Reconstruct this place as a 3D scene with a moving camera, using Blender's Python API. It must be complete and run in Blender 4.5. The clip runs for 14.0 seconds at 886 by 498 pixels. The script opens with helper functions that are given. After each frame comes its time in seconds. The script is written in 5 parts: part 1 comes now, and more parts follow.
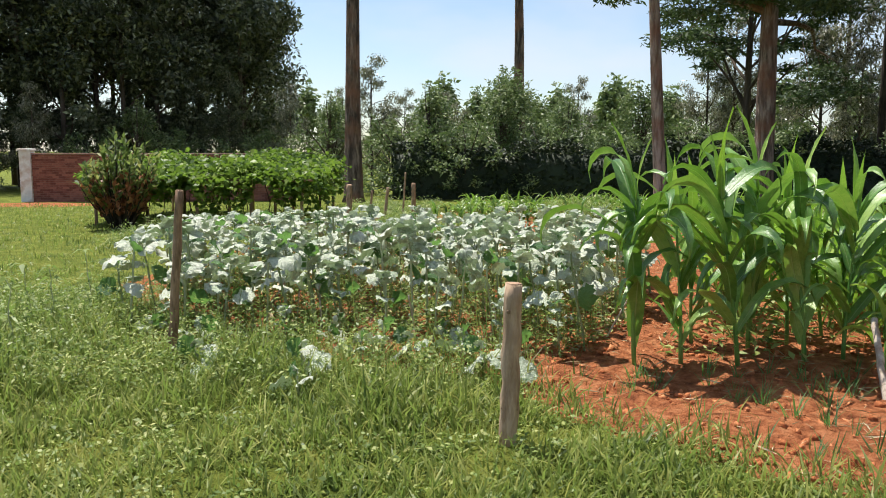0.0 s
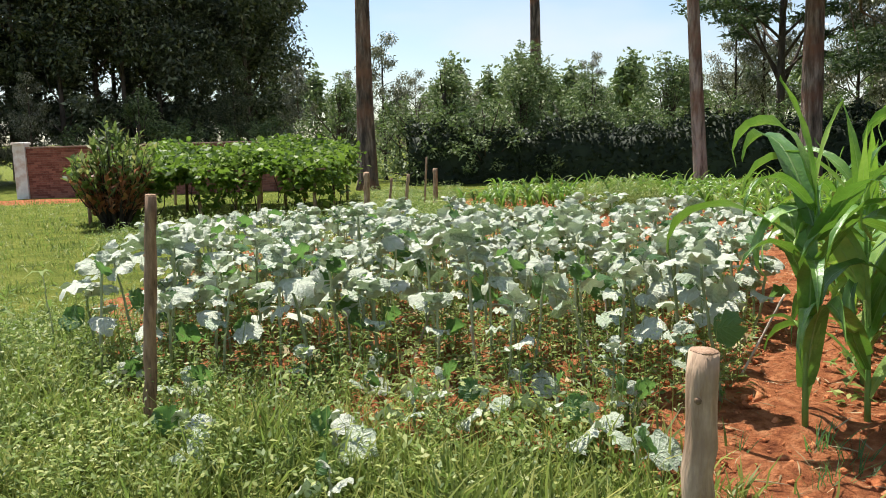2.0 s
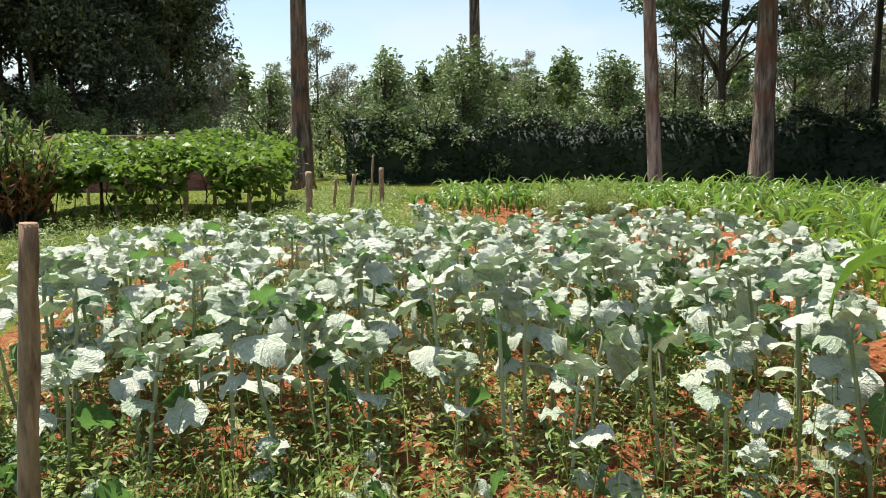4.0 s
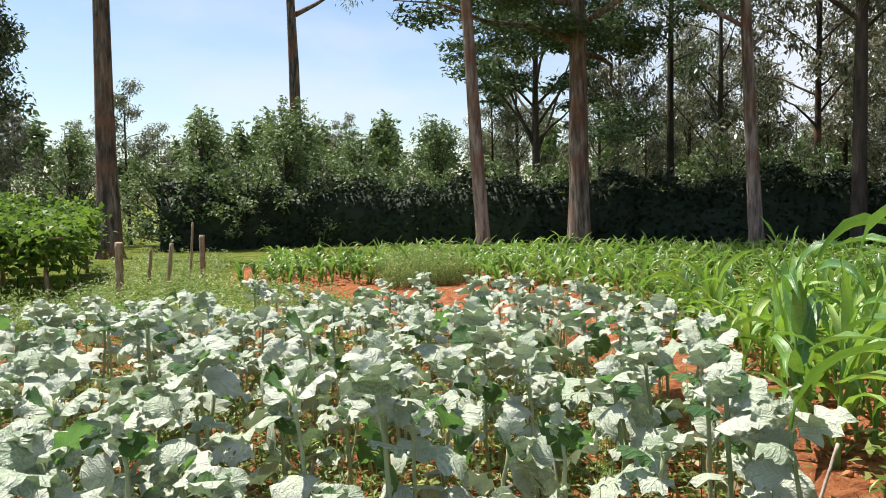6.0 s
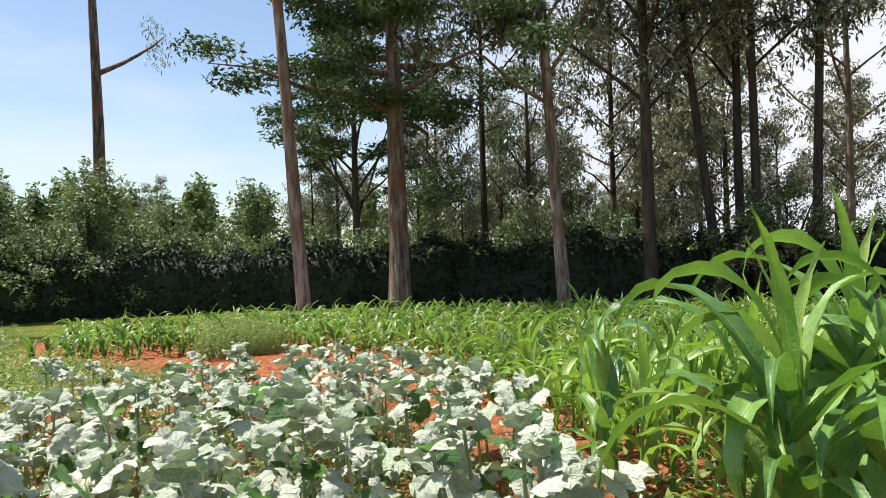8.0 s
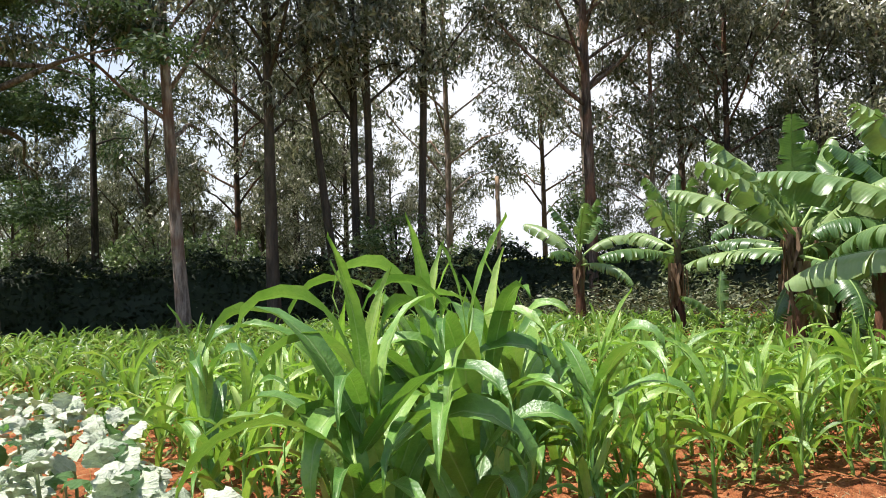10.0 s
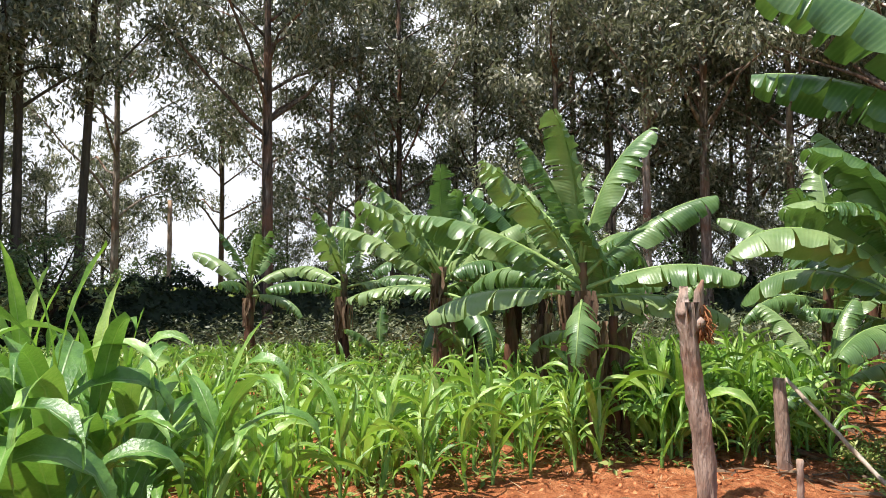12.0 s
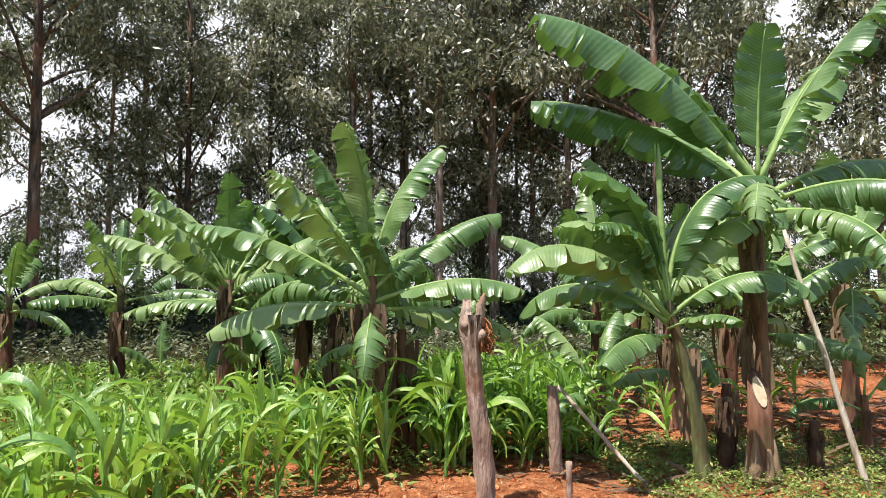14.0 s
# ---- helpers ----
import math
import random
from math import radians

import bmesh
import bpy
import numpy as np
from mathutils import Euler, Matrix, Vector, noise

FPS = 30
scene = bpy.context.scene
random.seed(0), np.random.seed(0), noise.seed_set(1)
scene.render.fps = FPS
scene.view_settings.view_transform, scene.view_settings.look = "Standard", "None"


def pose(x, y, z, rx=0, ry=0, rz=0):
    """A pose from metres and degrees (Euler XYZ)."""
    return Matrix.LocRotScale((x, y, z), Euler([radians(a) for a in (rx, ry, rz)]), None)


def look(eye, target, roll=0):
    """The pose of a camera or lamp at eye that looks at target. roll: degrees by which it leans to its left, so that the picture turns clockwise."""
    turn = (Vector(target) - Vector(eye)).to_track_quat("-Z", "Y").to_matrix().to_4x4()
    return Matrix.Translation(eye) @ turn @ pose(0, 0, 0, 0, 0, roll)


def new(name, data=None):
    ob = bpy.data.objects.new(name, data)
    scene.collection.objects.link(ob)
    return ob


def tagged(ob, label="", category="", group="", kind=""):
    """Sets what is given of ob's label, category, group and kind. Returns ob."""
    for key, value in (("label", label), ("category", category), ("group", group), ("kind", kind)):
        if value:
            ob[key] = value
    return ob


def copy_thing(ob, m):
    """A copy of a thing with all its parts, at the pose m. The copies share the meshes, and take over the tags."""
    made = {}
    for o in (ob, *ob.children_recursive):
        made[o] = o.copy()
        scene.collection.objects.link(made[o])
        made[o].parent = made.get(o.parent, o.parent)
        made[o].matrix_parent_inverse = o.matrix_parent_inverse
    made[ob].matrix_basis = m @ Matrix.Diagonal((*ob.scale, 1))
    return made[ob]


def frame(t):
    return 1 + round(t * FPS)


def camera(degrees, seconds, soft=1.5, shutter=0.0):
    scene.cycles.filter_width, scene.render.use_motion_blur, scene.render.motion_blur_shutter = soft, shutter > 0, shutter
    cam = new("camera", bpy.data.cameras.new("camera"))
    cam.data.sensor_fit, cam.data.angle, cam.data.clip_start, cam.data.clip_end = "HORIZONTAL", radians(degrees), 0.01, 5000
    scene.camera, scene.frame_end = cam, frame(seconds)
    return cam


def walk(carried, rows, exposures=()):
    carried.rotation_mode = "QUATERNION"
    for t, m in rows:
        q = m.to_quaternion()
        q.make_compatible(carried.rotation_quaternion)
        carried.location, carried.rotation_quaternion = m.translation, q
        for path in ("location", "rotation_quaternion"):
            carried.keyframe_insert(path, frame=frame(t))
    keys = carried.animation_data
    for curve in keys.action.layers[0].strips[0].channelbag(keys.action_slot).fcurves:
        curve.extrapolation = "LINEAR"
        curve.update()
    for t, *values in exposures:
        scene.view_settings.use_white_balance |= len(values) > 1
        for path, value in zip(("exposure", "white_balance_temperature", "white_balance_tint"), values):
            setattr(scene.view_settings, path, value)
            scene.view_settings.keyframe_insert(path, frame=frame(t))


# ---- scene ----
cam = camera(60.1, 14.0, soft=0.95)
METRES, EYE, TILT, LEAN, TURN = 4.6, 1.5, -6.6, 0.0, 0.0
ROWS = [
    (0.0, 0.0, 0.0, 0.0, 0.0, 0.0, 0.0),
    (0.5, -0.0205, 0.1022, 0.0092, 0.01, 0.08, -0.06),
    (1.0, -0.0414, 0.1959, 0.0306, -0.22, -1.52, 2.33),
    (1.5, -0.0468, 0.2931, 0.0386, -0.08, -1.39, 2.47),
    (2.0, -0.0822, 0.3658, 0.0431, 0.77, -1.27, 1.51),
    (4.5, -0.1882, 0.7346, 0.0926, -7.88, -1.71, 1.5),
    (5.0, -0.196, 0.777, 0.0997, -12.3, -1.37, 2.22),
    (5.5, -0.2088, 0.8081, 0.1124, -17.14, 0.28, 3.14),
    (6.0, -0.2084, 0.8168, 0.1204, -17.93, 2.33, 3.09),
    (6.5, -0.2077, 0.8192, 0.1242, -18.72, 3.76, 3.26),
    (7.0, -0.2076, 0.8207, 0.1263, -21.19, 5.25, 3.75),
    (9.5, -0.1852, 0.8066, 0.1227, -51.88, 5.29, 7.01),
    (10.0, -0.1825, 0.7936, 0.1225, -58.47, 4.86, 7.38),
    (10.5, -0.1771, 0.771, 0.1204, -63.24, 4.64, 7.31),
    (11.0, -0.1757, 0.7511, 0.1183, -68.8, 4.36, 7.03),
    (11.5, -0.1744, 0.737, 0.1175, -76.03, 4.21, 6.96),
    (12.0, -0.1708, 0.73, 0.1163, -82.03, 4.26, 6.8),
    (12.5, -0.1666, 0.7261, 0.1146, -86.78, 4.3, 6.61),
    (13.0, -0.1645, 0.72, 0.114, -91.89, 4.14, 6.65),
    (13.5, -0.1575, 0.7191, 0.1109, -94.41, 3.95, 6.71),
    (14.0, -0.158, 0.7158, 0.1106, -97.26, 3.57, 6.93),
]
walk(cam, [(t, pose(0, 0, EYE, TILT, LEAN, TURN) @ pose(METRES * x, METRES * y, METRES * z, 90 + pitch, roll, yaw)) for t, x, y, z, yaw, pitch, roll in ROWS],
     exposures=[(0.0, 0.37), (2.0, 0.44), (5.0, 0.48), (7.0, 0.37), (9.5, 0.59), (14.0, 0.63)])

# ---- world and sun ----
SUN_ELEV, SUN_AZ = radians(67), radians(-40)   # azimuth from +y towards +x
world = bpy.data.worlds.new("world")
scene.world = world
world.use_nodes = True
wn, wl = world.node_tree.nodes, world.node_tree.links
wn.clear()
w_out = wn.new("ShaderNodeOutputWorld")
w_bg = wn.new("ShaderNodeBackground")
w_sky = wn.new("ShaderNodeTexSky")
w_sky.sky_type = "NISHITA"
w_sky.sun_disc = False
w_sky.sun_elevation = SUN_ELEV
w_sky.sun_rotation = SUN_AZ
w_sky.air_density = 1.0
w_sky.dust_density = 0.9
w_co = wn.new("ShaderNodeTexCoord")
w_map = wn.new("ShaderNodeMapping")
w_map.inputs["Scale"].default_value = (1.0, 1.0, 2.6)
w_map.inputs["Location"].default_value = (0.35, 0.1, 0.0)
w_noise = wn.new("ShaderNodeTexNoise")
w_noise.inputs["Scale"].default_value = 1.7
w_noise.inputs["Detail"].default_value = 5.0
w_noise.inputs["Roughness"].default_value = 0.5
w_ramp = wn.new("ShaderNodeValToRGB")
w_ramp.color_ramp.elements[0].position = 0.52
w_ramp.color_ramp.elements[1].position = 0.74
w_sep = wn.new("ShaderNodeSeparateXYZ")
w_east = wn.new("ShaderNodeMapRange")         # cloud bank in the east
w_east.inputs["From Min"].default_value = 0.35
w_east.inputs["From Max"].default_value = 0.75
w_add = wn.new("ShaderNodeMath")
w_add.operation = "MAXIMUM"
w_mix = wn.new("ShaderNodeMixRGB")
w_mix.inputs["Color2"].default_value = (5.5, 5.65, 6.1, 1)
wl.new(w_co.outputs["Generated"], w_map.inputs["Vector"])
wl.new(w_map.outputs["Vector"], w_noise.inputs["Vector"])
wl.new(w_noise.outputs["Fac"], w_ramp.inputs["Fac"])
wl.new(w_co.outputs["Generated"], w_sep.inputs["Vector"])
wl.new(w_sep.outputs["X"], w_east.inputs["Value"])
wl.new(w_ramp.outputs["Color"], w_add.inputs[0])
wl.new(w_east.outputs["Result"], w_add.inputs[1])
wl.new(w_add.outputs["Value"], w_mix.inputs["Fac"])
wl.new(w_sky.outputs["Color"], w_mix.inputs["Color1"])
wl.new(w_mix.outputs["Color"], w_bg.inputs["Color"])
w_bg.inputs["Strength"].default_value = 0.125
wl.new(w_bg.outputs["Background"], w_out.inputs["Surface"])

sun = new("sun", bpy.data.lights.new("sun", "SUN"))
sun.data.energy = 5.6
sun.data.angle = radians(0.55)
sun.data.color = (1.0, 0.96, 0.88)
sun_from = Vector((math.sin(SUN_AZ) * math.cos(SUN_ELEV), math.cos(SUN_AZ) * math.cos(SUN_ELEV), math.sin(SUN_ELEV)))
sun.matrix_world = look(sun_from * 60, (0, 0, 0))

# ---- materials ----


def muted(c, by=0.16):
    """A leaf colour drawn a little towards grey."""
    g = 0.3 * c[0] + 0.6 * c[1] + 0.1 * c[2]
    return tuple(v * (1 - by) + g * by * k for v, k in zip(c, (1.25, 0.95, 0.95)))


def surface(name, stops, scale=6.0, rough=0.8, bump=0.3, bump_scale=None, stretch=(1, 1, 1), random_value=0.0,
            translucent=0.0, specular=0.3, grey=0.16, island=False, glow_colour=None, detail=6.0, stain=None, bump_depth=0.02):
    """A procedural surface: colours by noise at two scales, relief by a finer noise, light passing through where leafy."""
    m = bpy.data.materials.new(name)
    m.use_nodes = True
    n, l = m.node_tree.nodes, m.node_tree.links
    p = n["Principled BSDF"]
    co = n.new("ShaderNodeTexCoord")
    mp = n.new("ShaderNodeMapping")
    mp.inputs["Scale"].default_value = stretch
    l.new(co.outputs["Object"], mp.inputs["Vector"])
    a = n.new("ShaderNodeTexNoise")
    a.inputs["Scale"].default_value = scale
    a.inputs["Detail"].default_value = detail
    a.inputs["Roughness"].default_value = 0.65
    l.new(mp.outputs["Vector"], a.inputs["Vector"])
    fac = a.outputs["Fac"]
    if island or random_value:
        rnd = n.new("ShaderNodeNewGeometry").outputs["Random Per Island"] if island else n.new("ShaderNodeObjectInfo").outputs["Random"]
        mr = n.new("ShaderNodeMapRange")
        mr.inputs["To Min"].default_value = -0.5 * (random_value or 0.6)
        mr.inputs["To Max"].default_value = 0.5 * (random_value or 0.6)
        l.new(rnd, mr.inputs["Value"])
        s = n.new("ShaderNodeMath")
        l.new(fac, s.inputs[0])
        l.new(mr.outputs["Result"], s.inputs[1])
        fac = s.outputs["Value"]
    ramp = n.new("ShaderNodeValToRGB")
    els = ramp.color_ramp.elements
    while len(els) < len(stops):
        els.new(0.5)
    for e, (pos, c) in zip(els, stops):
        e.position, e.color = pos, (*(muted(c, grey) if translucent else c), 1)
    l.new(fac, ramp.inputs["Fac"])
    colour = ramp.outputs["Color"]
    if stain:
        b = n.new("ShaderNodeTexNoise")
        b.inputs["Scale"].default_value = stain[0]
        b.inputs["Detail"].default_value = 4
        l.new(co.outputs["Object"], b.inputs["Vector"])
        br = n.new("ShaderNodeMapRange")
        br.inputs["From Min"].default_value, br.inputs["From Max"].default_value = 0.48, 0.66
        l.new(b.outputs["Fac"], br.inputs["Value"])
        mx = n.new("ShaderNodeMixRGB")
        mx.inputs["Color2"].default_value = (*stain[1], 1)
        l.new(br.outputs["Result"], mx.inputs["Fac"])
        l.new(colour, mx.inputs["Color1"])
        colour = mx.outputs["Color"]
    l.new(colour, p.inputs["Base Color"])
    p.inputs["Roughness"].default_value = rough
    p.inputs["Specular IOR Level"].default_value = specular
    if bump:
        c = n.new("ShaderNodeTexNoise")
        c.inputs["Scale"].default_value = bump_scale or scale * 4
        c.inputs["Detail"].default_value = 4
        l.new(mp.outputs["Vector"], c.inputs["Vector"])
        bm_ = n.new("ShaderNodeBump")
        bm_.inputs["Strength"].default_value = bump
        bm_.inputs["Distance"].default_value = bump_depth
        l.new(c.outputs["Fac"], bm_.inputs["Height"])
        l.new(bm_.outputs["Normal"], p.inputs["Normal"])
    if translucent:
        t = n.new("ShaderNodeBsdfTranslucent")
        if glow_colour:
            hs = n.new("ShaderNodeMixRGB")
            hs.inputs["Fac"].default_value = 0.7
            hs.inputs["Color2"].default_value = (*muted(glow_colour, grey), 1)
            l.new(colour, hs.inputs["Color1"])
            l.new(hs.outputs["Color"], t.inputs["Color"])
        else:
            l.new(colour, t.inputs["Color"])
        mix = n.new("ShaderNodeMixShader")
        mix.inputs["Fac"].default_value = translucent
        l.new(p.outputs["BSDF"], mix.inputs[1])
        l.new(t.outputs["BSDF"], mix.inputs[2])
        l.new(mix.outputs["Shader"], n["Material Output"].inputs["Surface"])
    return m


def veined(m, count, slant, width, vein_colour, amount=0.6, relief=0.5, ribs_sharp=6.0):
    """Adds a pale midrib and side veins along a leaf's own length and breadth (its UV map) to a leaf surface."""
    n, l = m.node_tree.nodes, m.node_tree.links
    p = n["Principled BSDF"]
    uv = n.new("ShaderNodeUVMap")
    sep = n.new("ShaderNodeSeparateXYZ")
    l.new(uv.outputs["UV"], sep.inputs["Vector"])

    def op(kind, a, b=None):
        q = n.new("ShaderNodeMath")
        q.operation = kind
        for i, v in enumerate((a, b)):
            if v is None:
                continue
            if isinstance(v, (int, float)):
                q.inputs[i].default_value = v
            else:
                l.new(v, q.inputs[i])
        return q.outputs["Value"]
    across = op("ABSOLUTE", op("MULTIPLY", op("SUBTRACT", sep.outputs["Y"], 0.5), 2.0))
    mid = op("SUBTRACT", 1.0, op("MINIMUM", op("DIVIDE", across, width), 1.0))
    phase = op("MULTIPLY", op("SUBTRACT", sep.outputs["X"], op("MULTIPLY", across, slant)), count * 6.2832)
    ribs = op("POWER", op("MULTIPLY", op("ADD", op("SINE", phase), 1.0), 0.5), ribs_sharp)
    mask = op("MULTIPLY", op("MAXIMUM", mid, op("MULTIPLY", ribs, 0.7)), amount)
    src = p.inputs["Base Color"].links[0].from_socket
    mx = n.new("ShaderNodeMixRGB")
    mx.inputs["Color2"].default_value = (*vein_colour, 1)
    l.new(mask, mx.inputs["Fac"])
    l.new(src, mx.inputs["Color1"])
    l.new(mx.outputs["Color"], p.inputs["Base Color"])
    b = n.new("ShaderNodeBump")
    b.inputs["Strength"].default_value = relief
    b.inputs["Distance"].default_value = 0.006
    l.new(op("MAXIMUM", mid, ribs), b.inputs["Height"])
    if p.inputs["Normal"].links:
        l.new(p.inputs["Normal"].links[0].from_socket, b.inputs["Normal"])
    l.new(b.outputs["Normal"], p.inputs["Normal"])
    return m


def ground_surface():
    """Lawn and red earth in one sheet; the share of earth is an attribute of the sheet."""
    m = bpy.data.materials.new("ground_surface")
    m.use_nodes = True
    n, l = m.node_tree.nodes, m.node_tree.links
    p = n["Principled BSDF"]
    co = n.new("ShaderNodeTexCoord")

    def noise_tex(scale, detail=6):
        t = n.new("ShaderNodeTexNoise")
        t.inputs["Scale"].default_value = scale
        t.inputs["Detail"].default_value = detail
        t.inputs["Roughness"].default_value = 0.65
        l.new(co.outputs["Object"], t.inputs["Vector"])
        return t.outputs["Fac"]

    def ramp(fac, stops):
        r = n.new("ShaderNodeValToRGB")
        els = r.color_ramp.elements
        while len(els) < len(stops):
            els.new(0.5)
        for e, (pos, c) in zip(els, stops):
            e.position, e.color = pos, (*c, 1)
        l.new(fac, r.inputs["Fac"])
        return r.outputs["Color"]
    grass = ramp(noise_tex(2.2, 9), [(0.3, (0.07, 0.105, 0.018)), (0.5, (0.155, 0.185, 0.03)), (0.7, (0.26, 0.26, 0.055))])
    earth = ramp(noise_tex(9.0, 8), [(0.3, (0.15, 0.045, 0.02)), (0.5, (0.42, 0.145, 0.06)), (0.7, (0.62, 0.27, 0.125))])
    at = n.new("ShaderNodeAttribute")
    at.attribute_name = "earth"
    edge = n.new("ShaderNodeMath")
    edge.operation = "ADD"
    l.new(at.outputs["Fac"], edge.inputs[0])
    half = n.new("ShaderNodeMapRange")
    half.inputs["To Min"].default_value, half.inputs["To Max"].default_value = -0.45, 0.45
    l.new(noise_tex(5.0, 6), half.inputs["Value"])
    l.new(half.outputs["Result"], edge.inputs[1])
    cut = n.new("ShaderNodeMapRange")
    cut.inputs["From Min"].default_value, cut.inputs["From Max"].default_value = 0.42, 0.58
    l.new(edge.outputs["Value"], cut.inputs["Value"])
    mx = n.new("ShaderNodeMixRGB")
    l.new(cut.outputs["Result"], mx.inputs["Fac"])
    l.new(grass, mx.inputs["Color1"])
    l.new(earth, mx.inputs["Color2"])
    l.new(mx.outputs["Color"], p.inputs["Base Color"])
    p.inputs["Roughness"].default_value = 0.95
    p.inputs["Specular IOR Level"].default_value = 0.1
    b = n.new("ShaderNodeBump")
    b.inputs["Strength"].default_value = 1.0
    b.inputs["Distance"].default_value = 0.08
    l.new(noise_tex(26.0, 10), b.inputs["Height"])
    l.new(b.outputs["Normal"], p.inputs["Normal"])
    return m


M_GROUND = ground_surface()
M_KALE = veined(surface("kale_leaf_waxy", [(0.2, (0.25, 0.37, 0.20)), (0.42, (0.49, 0.57, 0.40)), (0.8, (0.63, 0.68, 0.53))], 14, 0.40, 0.6, 30,
                        random_value=0.45, translucent=0.16, specular=0.6, glow_colour=(0.16, 0.36, 0.07)), 6, 0.35, 0.07, (0.68, 0.72, 0.60), 0.25, 0.55)
M_KALE_GREEN = veined(surface("kale_leaf_green", [(0.3, (0.035, 0.12, 0.03)), (0.7, (0.09, 0.23, 0.05))], 14, 0.5, 0.5, 60,
                              random_value=0.5, translucent=0.35, specular=0.4, glow_colour=(0.2, 0.5, 0.05)), 6, 0.35, 0.06, (0.3, 0.45, 0.25), 0.25, 0.8)
M_KALE_STEM = surface("kale_stem", [(0.3, (0.24, 0.29, 0.14)), (0.7, (0.46, 0.48, 0.29))], 25, 0.7, 0.6, 60, (1, 1, 0.3), random_value=0.4)
M_MAIZE = veined(surface("maize_leaf", [(0.25, (0.07, 0.18, 0.02)), (0.48, (0.20, 0.37, 0.05)), (0.78, (0.42, 0.55, 0.13))], 9, 0.42, 0.25, 50, grey=0.05,
                         random_value=0.45, translucent=0.34, specular=0.75, glow_colour=(0.36, 0.66, 0.03)), 0, 0, 0.10, (0.42, 0.52, 0.26), 0.7, 0.5)
M_MAIZE_TALL = veined(surface("tall_maize_leaf", [(0.25, (0.045, 0.14, 0.018)), (0.48, (0.13, 0.28, 0.04)), (0.78, (0.32, 0.47, 0.11))], 9, 0.40, 0.25, 50, grey=0.05,
                              random_value=0.45, translucent=0.22, specular=0.75, glow_colour=(0.24, 0.50, 0.03)), 0, 0, 0.10, (0.40, 0.50, 0.24), 0.6, 0.5)
M_MAIZE_FAR = surface("maize_leaf_far", [(0.25, (0.03, 0.09, 0.010)), (0.55, (0.115, 0.21, 0.026)), (0.85, (0.38, 0.47, 0.13))], 2, 0.36, 0, island=True, grey=0.05,
                      random_value=0.5, translucent=0.32, specular=0.5, glow_colour=(0.30, 0.60, 0.06))
M_MAIZE_STALK = surface("maize_stalk", [(0.3, (0.10, 0.22, 0.04)), (0.7, (0.22, 0.36, 0.09))], 12, 0.5, 0.3, 40, (1, 1, 0.2), random_value=0.3, specular=0.4)
M_BANANA = veined(surface("banana_leaf", [(0.25, (0.035, 0.10, 0.025)), (0.5, (0.095, 0.19, 0.05)), (0.8, (0.25, 0.35, 0.13))], 3, 0.36, 0.25, 20,
                          random_value=0.55, translucent=0.21, specular=0.65, grey=0.10, glow_colour=(0.22, 0.46, 0.04)), 44, 0.04, 0.04, (0.26, 0.38, 0.14), 0.22, 0.18, 2.0)
M_BANANA_RIB = surface("banana_midrib", [(0.3, (0.14, 0.24, 0.06)), (0.7, (0.31, 0.41, 0.15))], 10, 0.5, 0.2)
M_BANANA_STEM = surface("banana_pseudostem", [(0.3, (0.035, 0.016, 0.011)), (0.5, (0.10, 0.042, 0.025)), (0.7, (0.22, 0.10, 0.06))], 7, 0.7, 0.7, 22,
                        (1.6, 1.6, 0.25), random_value=0.3, stain=(2.0, (0.10, 0.095, 0.04)))
M_BANANA_GREEN = surface("green_banana_pseudostem", [(0.3, (0.05, 0.035, 0.018)), (0.5, (0.085, 0.08, 0.035)), (0.7, (0.17, 0.19, 0.075))], 6, 0.6, 0.6, 22, (1.6, 1.6, 0.25), random_value=0.3,
                         stain=(2.5, (0.10, 0.05, 0.03)))
M_FIBRE = surface("rusty_fibre", [(0.3, (0.16, 0.055, 0.022)), (0.7, (0.42, 0.17, 0.07))], 12, 0.9, 0.4, island=True, random_value=0.5)
M_BANANA_DRY = surface("dry_banana_leaf", [(0.3, (0.10, 0.055, 0.03)), (0.7, (0.28, 0.18, 0.10))], 9, 0.85, 0.7, 30, (1, 1, 0.3), random_value=0.5, translucent=0.15)
M_POLE = surface("pale_bare_wood", [(0.3, (0.24, 0.17, 0.12)), (0.5, (0.42, 0.34, 0.27)), (0.7, (0.62, 0.54, 0.46))], 12, 0.85, 0.6, 30, (1.5, 1.5, 0.3))
M_CUT = surface("cut_banana_stem", [(0.3, (0.38, 0.27, 0.17)), (0.7, (0.60, 0.49, 0.36))], 20, 0.8, 0.5)
M_BARK = surface("eucalyptus_bark", [(0.34, (0.05, 0.035, 0.028)), (0.5, (0.18, 0.13, 0.105)), (0.66, (0.42, 0.33, 0.28))], 5, 0.9, 1.0, 16, (1.6, 1.6, 0.25),
                 random_value=0.35, stain=(0.9, (0.23, 0.11, 0.07)), bump_depth=0.05)
M_BARK_DARK = surface("dark_bark", [(0.3, (0.03, 0.025, 0.02)), (0.7, (0.12, 0.09, 0.07))], 4, 0.95, 0.9, 14, (1.5, 1.5, 0.3), random_value=0.3, bump_depth=0.05)
M_EUC = surface("eucalyptus_leaves", [(0.2, (0.042, 0.056, 0.026)), (0.5, (0.13, 0.145, 0.075)), (0.8, (0.42, 0.42, 0.28))], 0.6, 0.36, 0, island=True, grey=0.26,
                random_value=0.7, translucent=0.26, specular=0.7, glow_colour=(0.20, 0.28, 0.08))
